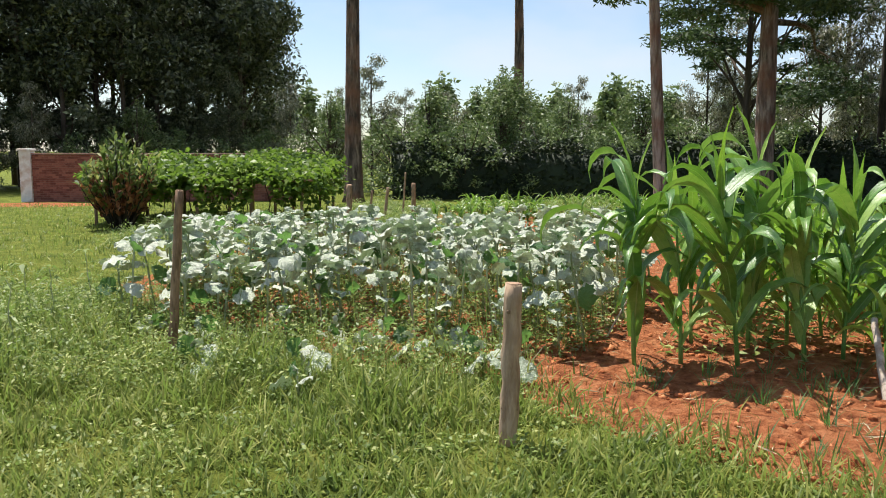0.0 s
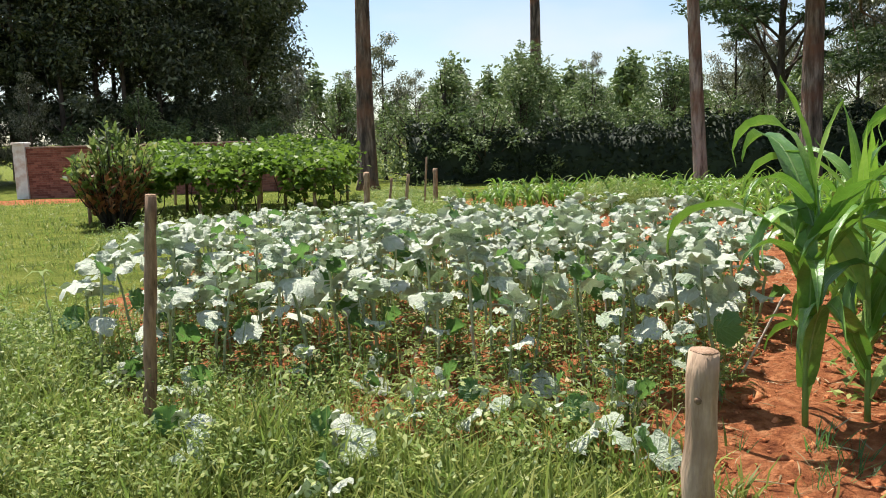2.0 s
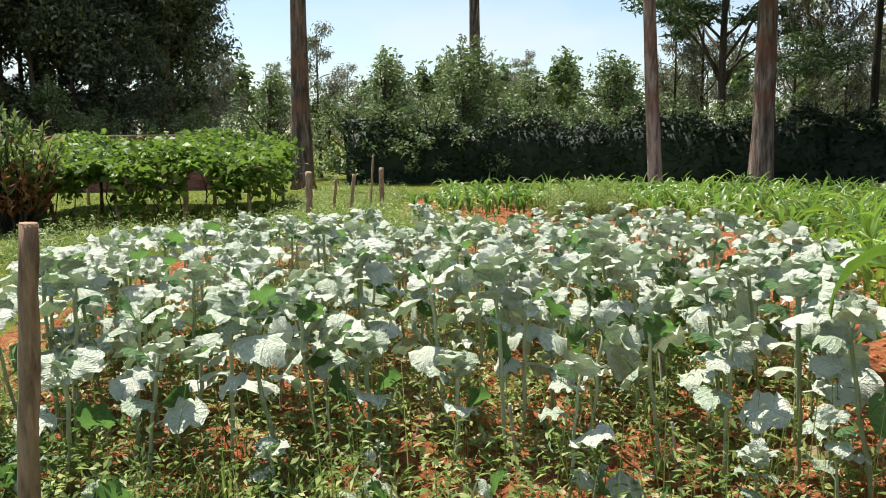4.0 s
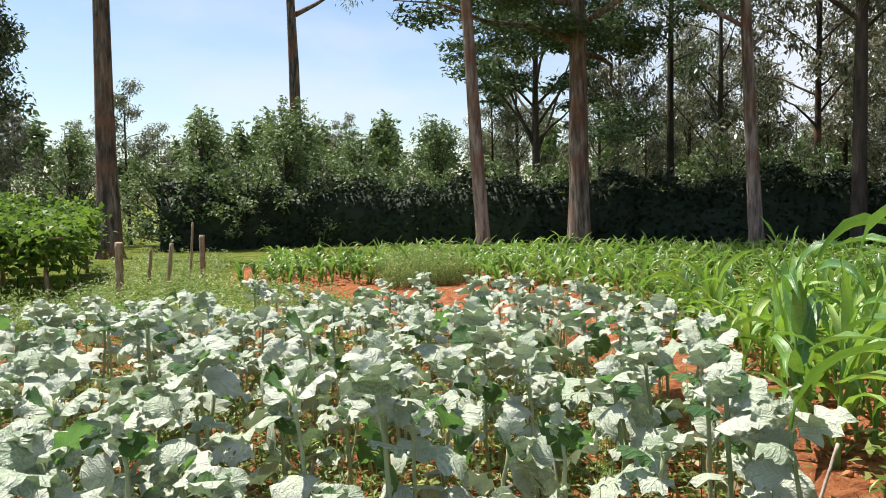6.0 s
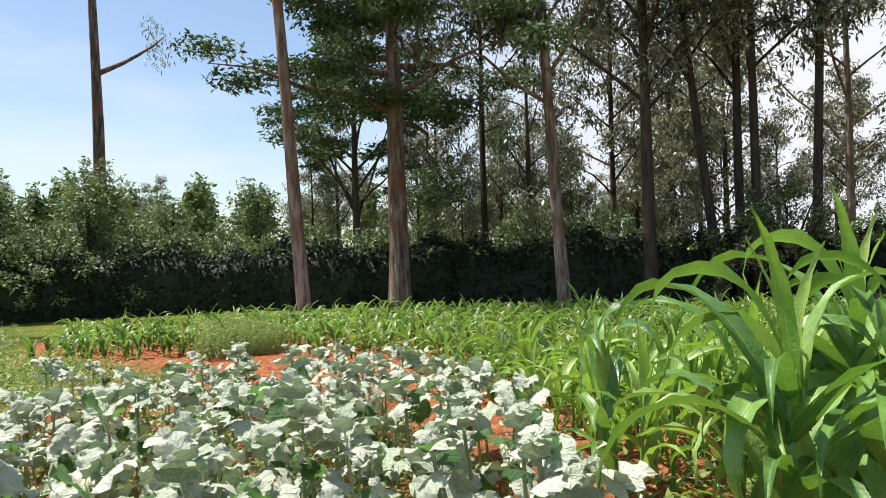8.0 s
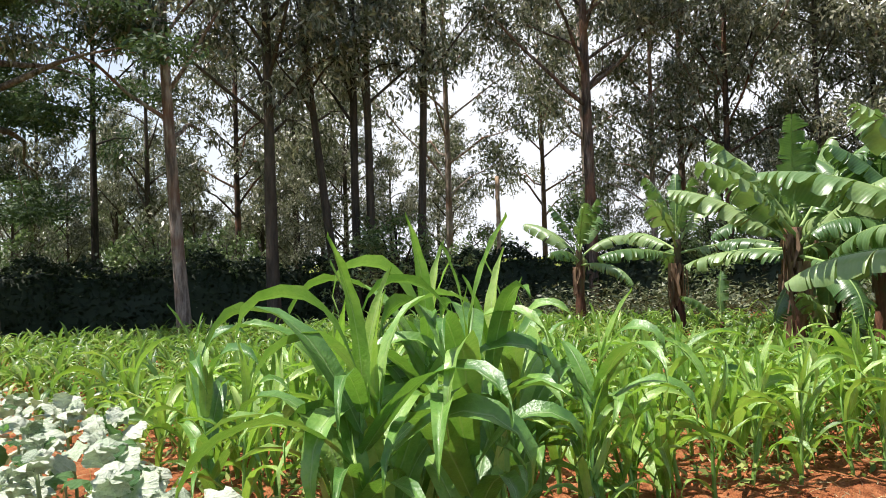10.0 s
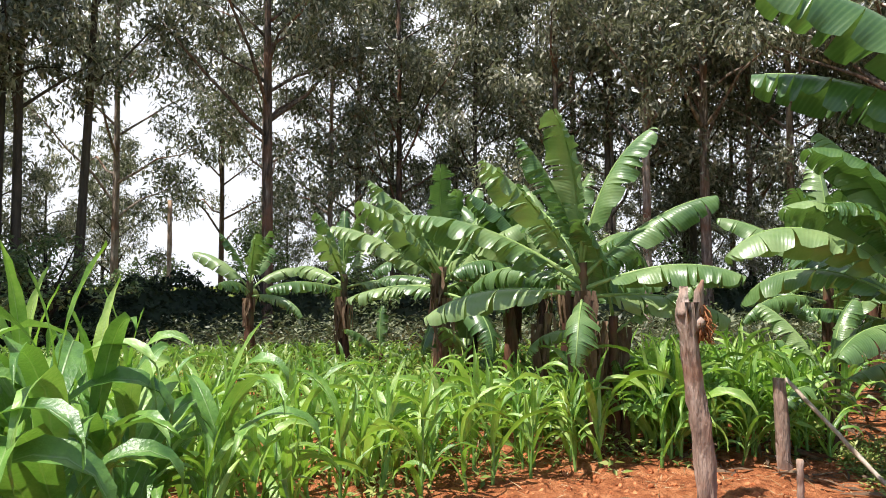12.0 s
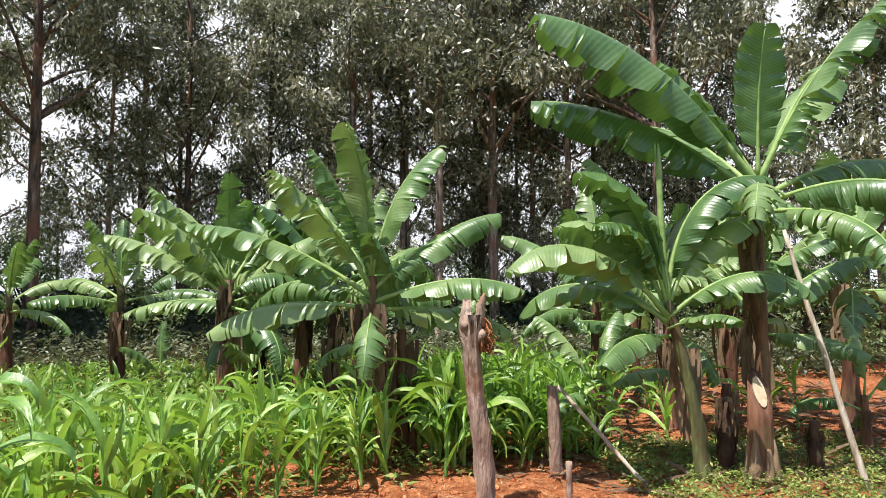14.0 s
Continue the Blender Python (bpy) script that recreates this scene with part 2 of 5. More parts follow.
# colour darker than the leaves are: shade of backlit woods put into it
M_WOODS_SHADED = surface("shade_darkened_wood_leaves", [(0.2, (0.020, 0.034, 0.015)), (0.5, (0.07, 0.092, 0.042)), (0.85, (0.25, 0.28, 0.15))], 0.6, 0.45, 0, island=True,
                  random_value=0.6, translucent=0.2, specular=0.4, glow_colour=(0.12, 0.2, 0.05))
M_DARKLEAF = surface("feathery_dark_leaves", [(0.2, (0.022, 0.05, 0.022)), (0.5, (0.045, 0.09, 0.035)), (0.85, (0.12, 0.18, 0.06))], 0.6, 0.6, 0, island=True,
                     random_value=0.5, translucent=0.22, specular=0.3, glow_colour=(0.10, 0.20, 0.03))
M_BUSH = surface("bush_leaves", [(0.2, (0.055, 0.105, 0.03)), (0.5, (0.15, 0.22, 0.07)), (0.85, (0.35, 0.42, 0.17))], 0.5, 0.5, 0, island=True,
                 random_value=0.6, translucent=0.25, specular=0.35, glow_colour=(0.16, 0.30, 0.05))
# near-black colour carries the shade of the tree crowns above the hedge
M_HEDGE_SHADED = surface("shade_darkened_hedge_leaves", [(0.2, (0.010, 0.022, 0.009)), (0.5, (0.021, 0.040, 0.015)), (0.85, (0.045, 0.070, 0.025))], 0.6, 0.6, 0, island=True,
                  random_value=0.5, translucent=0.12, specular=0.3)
M_VINE = surface("vine_leaves", [(0.2, (0.032, 0.075, 0.010)), (0.5, (0.085, 0.15, 0.02)), (0.85, (0.25, 0.33, 0.045))], 0.8, 0.45, 0, island=True,
                 random_value=0.6, translucent=0.3, specular=0.2, grey=0.06, glow_colour=(0.28, 0.50, 0.04))
M_CROTON = surface("croton_leaves_green", [(0.2, (0.07, 0.14, 0.02)), (0.55, (0.17, 0.26, 0.04)), (0.85, (0.34, 0.37, 0.08))], 1.5, 0.5, 0, island=True,
                   random_value=0.6, translucent=0.45, specular=0.4)
M_CROTON_RED = surface("croton_leaves_red", [(0.2, (0.16, 0.05, 0.02)), (0.55, (0.42, 0.15, 0.05)), (0.85, (0.58, 0.32, 0.12))], 1.5, 0.5, 0, island=True,
                       random_value=0.6, translucent=0.25, specular=0.4)
M_GRASS = surface("grass_blades", [(0.15, (0.06, 0.11, 0.008)), (0.5, (0.19, 0.245, 0.018)), (0.85, (0.40, 0.40, 0.06))], 0.7, 0.5, 0, island=True,
                  random_value=0.6, translucent=0.35, specular=0.3, glow_colour=(0.28, 0.48, 0.05))
M_WEED = surface("weed_leaves", [(0.15, (0.06, 0.12, 0.014)), (0.5, (0.17, 0.26, 0.03)), (0.85, (0.44, 0.48, 0.11))], 0.7, 0.5, 0, island=True,
                 random_value=0.6, translucent=0.3, specular=0.35, glow_colour=(0.25, 0.45, 0.05))
M_STRAW = surface("dry_straw", [(0.2, (0.20, 0.13, 0.06)), (0.55, (0.38, 0.28, 0.15)), (0.85, (0.55, 0.45, 0.28))], 2, 0.85, 0, island=True, random_value=0.6)
M_CLOD = surface("earth_clod", [(0.28, (0.26, 0.075, 0.03)), (0.5, (0.46, 0.16, 0.065)), (0.72, (0.62, 0.26, 0.12))], 14, 0.95, 0.8, 50, island=True, random_value=0.4, specular=0.1)
M_WOOD = surface("weathered_wood", [(0.33, (0.10, 0.06, 0.035)), (0.5, (0.32, 0.20, 0.125)), (0.67, (0.54, 0.38, 0.26))], 14, 0.85, 0.7, 30, (1.5, 1.5, 0.25),
                 random_value=0.25, stain=(5.0, (0.34, 0.22, 0.14)))
M_WOOD_END = surface("sawn_wood_end", [(0.3, (0.30, 0.17, 0.10)), (0.7, (0.50, 0.33, 0.22))], 30, 0.85, 0.5)
M_STUMP = surface("old_grey_bark", [(0.25, (0.09, 0.055, 0.045)), (0.5, (0.31, 0.215, 0.17)), (0.75, (0.54, 0.42, 0.36))], 6, 0.95, 1.0, 16, (1.5, 1.5, 0.35),
                  stain=(3.0, (0.26, 0.12, 0.07)), bump_depth=0.04)
M_BRICK = surface("red_brick", [(0.3, (0.17, 0.06, 0.045)), (0.7, (0.33, 0.14, 0.10))], 8, 0.9, 0.5, 40, island=True, random_value=0.5)
M_MORTAR = surface("brick_mortar", [(0.3, (0.22, 0.12, 0.09)), (0.7, (0.36, 0.24, 0.19))], 10, 0.95, 0.6)
M_LIME = surface("white_limewash", [(0.3, (0.62, 0.62, 0.62)), (0.7, (0.82, 0.82, 0.80))], 4, 0.85, 0.4, stain=(3, (0.55, 0.45, 0.38)))
M_PALE = surface("pale_plastic", [(0.3, (0.70, 0.70, 0.70)), (0.7, (0.85, 0.85, 0.85))], 5, 0.6, 0.1)

# ---- mesh helpers ----


def rng(seed):
    return np.random.RandomState(seed)


def mesh(name, V, F, mat, uv=None, smooth=True):
    V, F = np.asarray(V, float).reshape(-1, 3), np.asarray(F, int)
    me = bpy.data.meshes.new(name)
    n, k = F.shape
    me.vertices.add(len(V))
    me.vertices.foreach_set("co", V.ravel())
    me.loops.add(n * k)
    me.loops.foreach_set("vertex_index", F.ravel())
    me.polygons.add(n)
    me.polygons.foreach_set("loop_start", np.arange(n) * k)
    me.polygons.foreach_set("use_smooth", np.full(n, smooth))
    me.update(calc_edges=True)
    if uv is not None:
        layer = me.uv_layers.new(name="UVMap")
        layer.data.foreach_set("uv", np.asarray(uv, float)[F.ravel()].ravel())
    me.materials.append(mat)
    return me


def part(name, me, parent, label="", m=None):
    ob = new(name, me)
    ob.parent = parent
    if m is not None:
        ob.matrix_basis = m
    if label:
        ob["label"] = label
    return ob


def thing(name, label, category, m=None, group="", kind=""):
    ob = tagged(new(name), label, category, group, kind)
    if m is not None:
        ob.matrix_basis = m
    return ob


def joined(pieces):
    vs, fs, o = [], [], 0
    for V, F in pieces:
        vs.append(V)
        fs.append(np.asarray(F) + o)
        o += len(V)
    return np.concatenate(vs), np.concatenate(fs)


def tube(points, radii, n=8, cap=True, rough=0.0, seed=0):
    P, R = np.asarray(points, float), np.asarray(radii, float)
    if cap:
        P, R = np.vstack([P[:1], P, P[-1:]]), np.concatenate([[R[0] * 0.02], R, [R[-1] * 0.02]])
    T = np.gradient(P, axis=0)
    if cap:
        T[0], T[-1] = T[1], T[-2]
        T[0], T[1] = P[2] - P[1], P[2] - P[1]
        T[-1] = T[-2] = P[-2] - P[-3]
    T /= np.linalg.norm(T, axis=1)[:, None] + 1e-9
    ref = np.array([0.0, 1.0, 0.05]) if abs(T[0][2]) > 0.7 else np.array([0.0, 0.0, 1.0])
    A = np.cross(T, ref)
    A /= np.linalg.norm(A, axis=1)[:, None] + 1e-9
    B = np.cross(T, A)
    th = np.arange(n) * 2 * math.pi / n
    r = rng(seed + 7)
    wob = 1 + rough * r.normal(size=(len(P), n))
    ring = (A[:, None] * np.cos(th)[None, :, None] + B[:, None] * np.sin(th)[None, :, None]) * (R[:, None] * wob)[:, :, None]
    V = (P[:, None] + ring).reshape(-1, 3)
    i = np.arange(len(P) - 1)[:, None] * n
    j = np.arange(n)[None]
    F = np.stack([i + j, i + (j + 1) % n, i + n + (j + 1) % n, i + n + j], -1).reshape(-1, 4)
    return V, F


def bend(p0, p1, k, sag, seed, jitter=0.0):
    """k points from p0 to p1, bowed by sag upwards, a little crooked."""
    r = rng(seed)
    t = np.linspace(0, 1, k)[:, None]
    P = np.asarray(p0, float) * (1 - t) + np.asarray(p1, float) * t
    P[:, 2] += sag * np.sin(math.pi * t[:, 0])
    P[1:-1] += r.normal(size=(k - 2, 3)) * jitter
    return P


def turns(yaw, pitch, roll):
    """Rotation matrices: a leaf along +x is rolled, raised by pitch and turned by yaw."""
    cy, sy, cp, sp, cr, sr = np.cos(yaw), np.sin(yaw), np.cos(pitch), np.sin(pitch), np.cos(roll), np.sin(roll)
    z, o = np.zeros_like(cy), np.ones_like(cy)
    Y = np.stack([np.stack([cy, -sy, z], -1), np.stack([sy, cy, z], -1), np.stack([z, z, o], -1)], -2)
    Pm = np.stack([np.stack([cp, z, -sp], -1), np.stack([z, o, z], -1), np.stack([sp, z, cp], -1)], -2)
    R = np.stack([np.stack([o, z, z], -1), np.stack([z, cr, -sr], -1), np.stack([z, sr, cr], -1)], -2)
    return Y @ Pm @ R


def scatter(V0, F0, P, R, S):
    V = np.einsum("nij,mj->nmi", R, V0) * np.asarray(S)[:, None, None] + P[:, None]
    F = F0[None] + (np.arange(len(P)) * len(V0))[:, None, None]
    return V.reshape(-1, 3), F.reshape(-1, F0.shape[1])


def leaf_shape(width, droop=0.15, fold=0.1):
    """A small folded leaf one unit long along +x, in two quads."""
    V = np.array([[0, 0, 0], [0.45, width / 2, fold * width], [1, 0, -droop], [0.45, -width / 2, fold * width], [0.45, 0, 0.02]])
    return V, np.array([[0, 4, 2, 1], [0, 3, 2, 4]])


def diamond(width, droop=0.1):
    return np.array([[0, 0, 0], [0.4, width / 2, 0.03], [1, 0, -droop], [0.4, -width / 2, 0.03]]), np.array([[0, 3, 2, 1]])


def inside(px, py, poly):
    px, py = np.asarray(px), np.asarray(py)
    r = np.zeros(px.shape, bool)
    for (x0, y0), (x1, y1) in zip(poly, poly[1:] + poly[:1]):
        c = (y0 > py) != (y1 > py)
        with np.errstate(divide="ignore", invalid="ignore"):
            r ^= c & (px < (x1 - x0) * (py - y0) / (y1 - y0 + 1e-12) + x0)
    return r


def edge_distance(px, py, poly):
    """Signed distance to a polygon's outline, positive inside."""
    best = np.full(np.shape(px), 1e9)
    for (x0, y0), (x1, y1) in zip(poly, poly[1:] + poly[:1]):
        dx, dy = x1 - x0, y1 - y0
        t = np.clip(((px - x0) * dx + (py - y0) * dy) / (dx * dx + dy * dy), 0, 1)
        best = np.minimum(best, np.hypot(px - x0 - t * dx, py - y0 - t * dy))
    return np.where(inside(px, py, poly), best, -best)


# ---- plan: beds ----
GARDEN = [(-3.0, 6.2), (-4.0, 9.0), (-3.4, 13.2), (-0.8, 16.5), (0.2, 23.0), (9.0, 23.0), (15.5, 17.5), (25.5, 9.0), (27.0, -2.0), (24.0, -12.0), (6.2, -12.0),
          (4.8, 0.6), (3.2, 2.2), (1.7, 3.3), (0.7, 4.4), (0.3, 5.2), (-1.4, 5.7)]
KALE_BED = [(-2.9, 6.4), (-1.5, 6.0), (0.5, 5.35), (1.1, 5.75), (1.7, 6.9), (2.4, 8.7), (2.5, 10.8), (1.8, 12.6), (-1.5, 13.0), (-3.1, 11.6), (-3.3, 9.0)]
MAIZE_BED = [(1.45, 5.5), (2.2, 6.6), (2.9, 8.4), (3.4, 10.0), (3.9, 12.0), (4.6, 14.2), (3.6, 17.4), (-0.2, 17.8), (0.4, 21.5), (8.0, 21.5), (14.0, 16.0), (17.5, 10.5),
             (18.0, 5.5), (15.0, -0.6), (8.6, 0.0), (7.2, 0.75), (6.7, 2.0), (6.0, 3.7), (4.0, 4.9), (2.4, 5.35)]


def ground_height(x, y):
    x, y = np.asarray(x, float), np.asarray(y, float)
    d = np.hypot(x, y)
    e = np.clip(edge_distance(x, y, GARDEN) / 0.4, 0, 1)
    z = 0.02 * np.sin(1.7 * x + 0.6 * y) * np.cos(1.3 * y - 0.4 * x) + e * 0.025 * np.sin(5.1 * x + 2.2 * np.sin(1.3 * y)) * np.sin(4.3 * y + x)
    return z * np.clip(1.5 - d / 40, 0, 1) + np.clip(d - 150, 0, None) * 0.012


def build_ground():
    def line(a, b, c, d, fine, mid):
        far = np.geomspace(1, 1500, 22)
        return np.concatenate([a - far[::-1], np.arange(a, b, mid), np.arange(b, c, fine), np.arange(c, d, mid), d + far - 0.5])
    xs, ys = line(-18, -7, 10, 28, 0.14, 0.5), line(-12, 1.5, 15, 34, 0.14, 0.5)
    X, Y = np.meshgrid(xs, ys)
    Z = ground_height(X, Y)
    r = rng(3)
    e = edge_distance(X, Y, GARDEN)
    near = (np.abs(X) < 20) & (Y > -10) & (Y < 30)
    clod = np.where(near, np.clip(e / 0.3, 0, 1) * r.rand(*X.shape) ** 3 * 0.06, 0)
    V = np.stack([X, Y, Z + clod], -1).reshape(-1, 3)
    w = len(xs)
    i, j = np.meshgrid(np.arange(len(ys) - 1), np.arange(w - 1), indexing="ij")
    F = np.stack([i * w + j, i * w + j + 1, (i + 1) * w + j + 1, (i + 1) * w + j], -1).reshape(-1, 4)
    me = mesh("ground", V, F, M_GROUND)
    wall_foot = np.clip(1 - np.hypot((X + 14) / 4.5, (Y - 26.0) / 1.6), 0, 1) * 2
    earth = np.maximum(np.clip(e / 0.5 + 0.5, 0, 1), np.clip(wall_foot, 0, 1))
    weedy = np.clip(edge_distance(X, Y, [(-2.2, 13.0), (-2.2, 19.0), (1.0, 19.0), (1.0, 15.5), (-0.5, 13.5)]) / 0.5, 0, 1)
    earth = earth * (1 - 0.75 * weedy)
    a = me.attributes.new("earth", "FLOAT", "POINT")
    a.data.foreach_set("value", earth.ravel())
    tagged(new("ground", me), "short green lawn with beds of bare red earth", "ground", kind="structure")


build_ground()


def unscaled(m):
    """A pose with its scale taken out: a first of its kind, whose scale its copies would take over."""
    return Matrix.LocRotScale(m.to_translation(), m.to_quaternion(), None)


def on_ground(x, y):
    return float(ground_height(x, y))

# ---- trees ----


def leaf_cloud(r, centres, radii, per, size, width, droop_deg, flat=1.0):
    """Leaves strewn through round clumps."""
    P, S, yaw, pit, rol = [], [], [], [], []
    for c, rad in zip(centres, radii):
        k = max(4, int(per * rad * rad))
        d = r.normal(size=(k, 3))
        d /= np.linalg.norm(d, axis=1)[:, None]
        q = c + d * (rad * r.rand(k, 1) ** 0.6) * np.array([1, 1, flat])
        P.append(q)
        S.append(size * (0.6 + 0.8 * r.rand(k)))
        yaw.append(r.rand(k) * 6.283)
        pit.append(np.radians(droop_deg) + r.normal(size=k) * 0.5)
        rol.append(r.normal(size=k) * 0.9)
    V0, F0 = diamond(width)
    return scatter(V0, F0, np.concatenate(P), turns(np.concatenate(yaw), np.concatenate(pit), np.concatenate(rol)), np.concatenate(S))


def tall_tree_meshes(seed, height, dia, first, spread, clumps, per, size, width, droop, lean=(0, 0), fork=None, flat=0.8, clump_size=(0.6, 1.2),
                     bark=None, leaves=None, layered=False, rise=(0.2, 1.2), taper=0.75):
    """Trunk with limbs, and a crown of leaf clumps on the limbs' ends."""
    r = rng(seed)
    k = 9
    t = np.linspace(0, 1, k)
    P = np.stack([lean[0] * height * t + 0.004 * height * np.sin(t * 7 + seed) * t, lean[1] * height * t + 0.004 * height * np.cos(t * 6 + seed) * t, height * t], -1)
    R = dia / 2 * (1 - taper * t)
    P = np.vstack([[0, 0, -0.15], P[0] + [0, 0, 0.25], P[1:]])
    R = np.concatenate([[dia * 0.72], [dia * 0.54], R[1:]])
    wood = [tube(P, R, 12, rough=0.04, seed=seed)]
    centres, radii = [], []
    limbs = max(1, clumps // 3)
    for i in range(limbs):
        u = first + (1 - first) * ((i + r.rand()) / limbs)
        a = i * 2.4 + r.rand()
        base = np.array([np.interp(u * height, P[:, 2], P[:, c]) for c in range(3)])
        reach = spread * (1.15 - 0.75 * (u - first) / (1 - first + 1e-6)) * (0.6 + 0.6 * r.rand())
        tip = base + [math.cos(a) * reach, math.sin(a) * reach, reach * r.uniform(*rise)]
        L = bend(base, tip, 5, reach * 0.06, seed + i, reach * 0.03)
        r0 = max(0.02, np.interp(u * height, P[:, 2], R) * 0.5)
        wood.append(tube(L, np.linspace(r0, 0.012, 5), 5, cap=False))
        for f in (0.55, 0.8, 1.0):
            c = base * (1 - f) + tip * f + r.normal(size=3) * reach * 0.14
            centres.append(c)
            radii.append(r.uniform(*clump_size) * (0.75 + 0.25 * f))
            if f > 0.9 or dia > 0.35:
                wood.append(tube(bend(base * (1 - f * 0.8) + tip * f * 0.8, c, 3, 0, seed + i), [0.02, 0.014, 0.006], 3, cap=False))
    if fork:
        for a, u, reach, up in fork:
            base = np.array([np.interp(u * height, P[:, 2], P[:, c]) for c in range(3)])
            tip = base + [math.cos(a) * reach, math.sin(a) * reach, up]
            wood.append(tube(bend(base, tip, 6, -0.05 * reach, seed, 0.04), np.linspace(dia * 0.2, 0.03, 6), 7))
            for f in (0.7, 0.85, 1.0):
                centres.append(base * (1 - f) + tip * f + r.normal(size=3) * 0.4)
                radii.append(r.uniform(*clump_size))
    trunk = mesh("trunk", *joined(wood), bark or M_BARK)
    crown = mesh("crown", *leaf_cloud(r, np.array(centres), radii, per, size, width, droop, 0.28 if layered else flat), leaves or M_EUC)
    return trunk, crown


def plant_tree(meshes, name, label, m, group=""):
    ob = thing(name, label, "tree", m, group)
    part("trunk", meshes[0], ob)
    part("crown", meshes[1], ob)
    return ob


BARE = dict(first=0.72, spread=2.6, clumps=15, per=110, size=0.28, width=0.16, droop=-50, clump_size=(0.6, 1.1))
EUC_LABEL = "tall eucalyptus with a bare peeling trunk and hanging leaves"
# the row of tall trunks on the garden's far side
plant_tree(tall_tree_meshes(11, 20, 0.63, lean=(0.008, 0), **BARE), "eucalyptus_tree", "tall eucalyptus with a thick straight grey-brown trunk", pose(-3.26, 27.9, 0))
plant_tree(tall_tree_meshes(12, 22, 0.72, lean=(-0.012, 0), fork=[(0.2, 0.49, 3.4, 2.4)], **BARE), "eucalyptus_tree", "slender eucalyptus with one leafy side branch", pose(4.3, 43.5, 0))
plant_tree(tall_tree_meshes(13, 20, 0.40, lean=(-0.07, -0.02), **BARE), "eucalyptus_tree", "leaning eucalyptus with flaking reddish bark", pose(6.7, 23.6, 0))
plant_tree(tall_tree_meshes(14, 13.5, 0.66, first=0.42, spread=4.9, clumps=69, per=335, size=0.21, width=0.34, droop=-10, layered=True, clump_size=(1.0, 1.7),
                            bark=M_BARK, leaves=M_DARKLEAF, rise=(-0.12, 0.2), taper=0.6), "layered_tree", "big dark tree with level layers of feathery foliage", pose(10.3, 24.8, 0))
plant_tree(tall_tree_meshes(15, 12, 0.42, first=0.3, spread=4.4, clumps=66, per=280, size=0.24, width=0.34, droop=-10, layered=True, clump_size=(0.7, 1.2),
                            bark=M_BARK_DARK, leaves=M_DARKLEAF, rise=(0.5, 1.2), fork=[(0.3, 0.28, 2.2, 4.5), (2.7, 0.3, 1.8, 4.5)], taper=0.7),
           "acacia_tree", "dark forked tree with flat feathery foliage", pose(13.9, 35.5, 0))
plant_tree(tall_tree_meshes(16, 15, 0.30, first=0.42, spread=3.0, clumps=42, per=170, size=0.26, width=0.24, droop=-40, bark=M_BARK_DARK, leaves=M_DARKLEAF),
           "eucalyptus_tree", "thin dark-trunked tree with drooping foliage", pose(16.2, 28.6, 0))
LEAFY = dict(first=0.30, spread=3.6, clumps=69, per=335, size=0.235, width=0.30, droop=-38, clump_size=(0.6, 1.15))
plant_tree(tall_tree_meshes(17, 18, 0.40, lean=(-0.045, 0.02), **LEAFY), "eucalyptus_tree", "leafy eucalyptus with a grey-brown trunk", pose(14.1, 21.5, 0))
plant_tree(tall_tree_meshes(18, 17, 0.42, lean=(-0.01, 0), bark=M_BARK_DARK, **LEAFY), "eucalyptus_tree", "dark-trunked eucalyptus with drooping leaves", pose(16.1, 19.9, 0))
HIGH = dict(first=0.34, spread=2.6, clumps=48, per=285, size=0.235, width=0.30, droop=-38, clump_size=(0.6, 1.1))
high = [tall_tree_meshes(30 + i, 17 + i, 0.32, lean=l, bark=M_BARK_DARK, **HIGH) for i, l in enumerate([(-0.10, 0.06), (0, 0), (0.02, -0.03)])]
for i, (x, y, v, a) in enumerate([(18.4, 19.2, 0, 0), (18.9, 18.9, 1, 40), (19.3, 18.6, 1, 150), (20.6, 17.6, 2, 0)]):
    plant_tree(high[v], "eucalyptus_tree", "slim dark eucalyptus growing in a close clump", pose(x, y, 0, 0, 0, a), "clump of slim eucalyptus")
wide = tall_tree_meshes(40, 17, 0.42, first=0.42, spread=3.8, clumps=66, per=310, size=0.235, width=0.30, droop=-38, clump_size=(0.7, 1.25),
                        fork=[(2.3, 0.40, 3.4, 3.2), (-1.0, 0.43, 3.0, 3.0)])
plant_tree(wide, "eucalyptus_tree", "spreading eucalyptus with two rising limbs", pose(23.1, 12.5, 0))
plant_tree(wide, "eucalyptus_tree", "grey-trunked eucalyptus behind a banana grove", pose(22.6, -6.6, 0, 0, 0, 80))
plant_tree(wide, "eucalyptus_tree", "tall eucalyptus with reddish peeling bark at its foot", pose(26.6, -2.0, 0, 0, 0, 200))
# the woods behind: copies of a few trees
wood_kinds = [plant_tree(tall_tree_meshes(50 + i, h, 0.30, first=f, spread=s, clumps=c, per=225, size=0.235, width=0.32, droop=-35, clump_size=(0.55, 1.15),
                                          bark=M_BARK_DARK if i % 2 else M_BARK), "eucalyptus_tree", "leafy eucalyptus in the woods beyond the hedge", m, "eucalyptus woods")
              for i, (h, f, s, c, m) in enumerate([(16, 0.24, 3.0, 63, pose(27.5, 9.0, 0)), (14, 0.16, 2.8, 60, pose(29.5, 4.5, 0)), (18, 0.30, 3.2, 60, pose(28.0, 14.5, 0)),
                                                   (11, 0.12, 2.4, 48, pose(25.0, 27.0, 0))])]
r = rng(5)
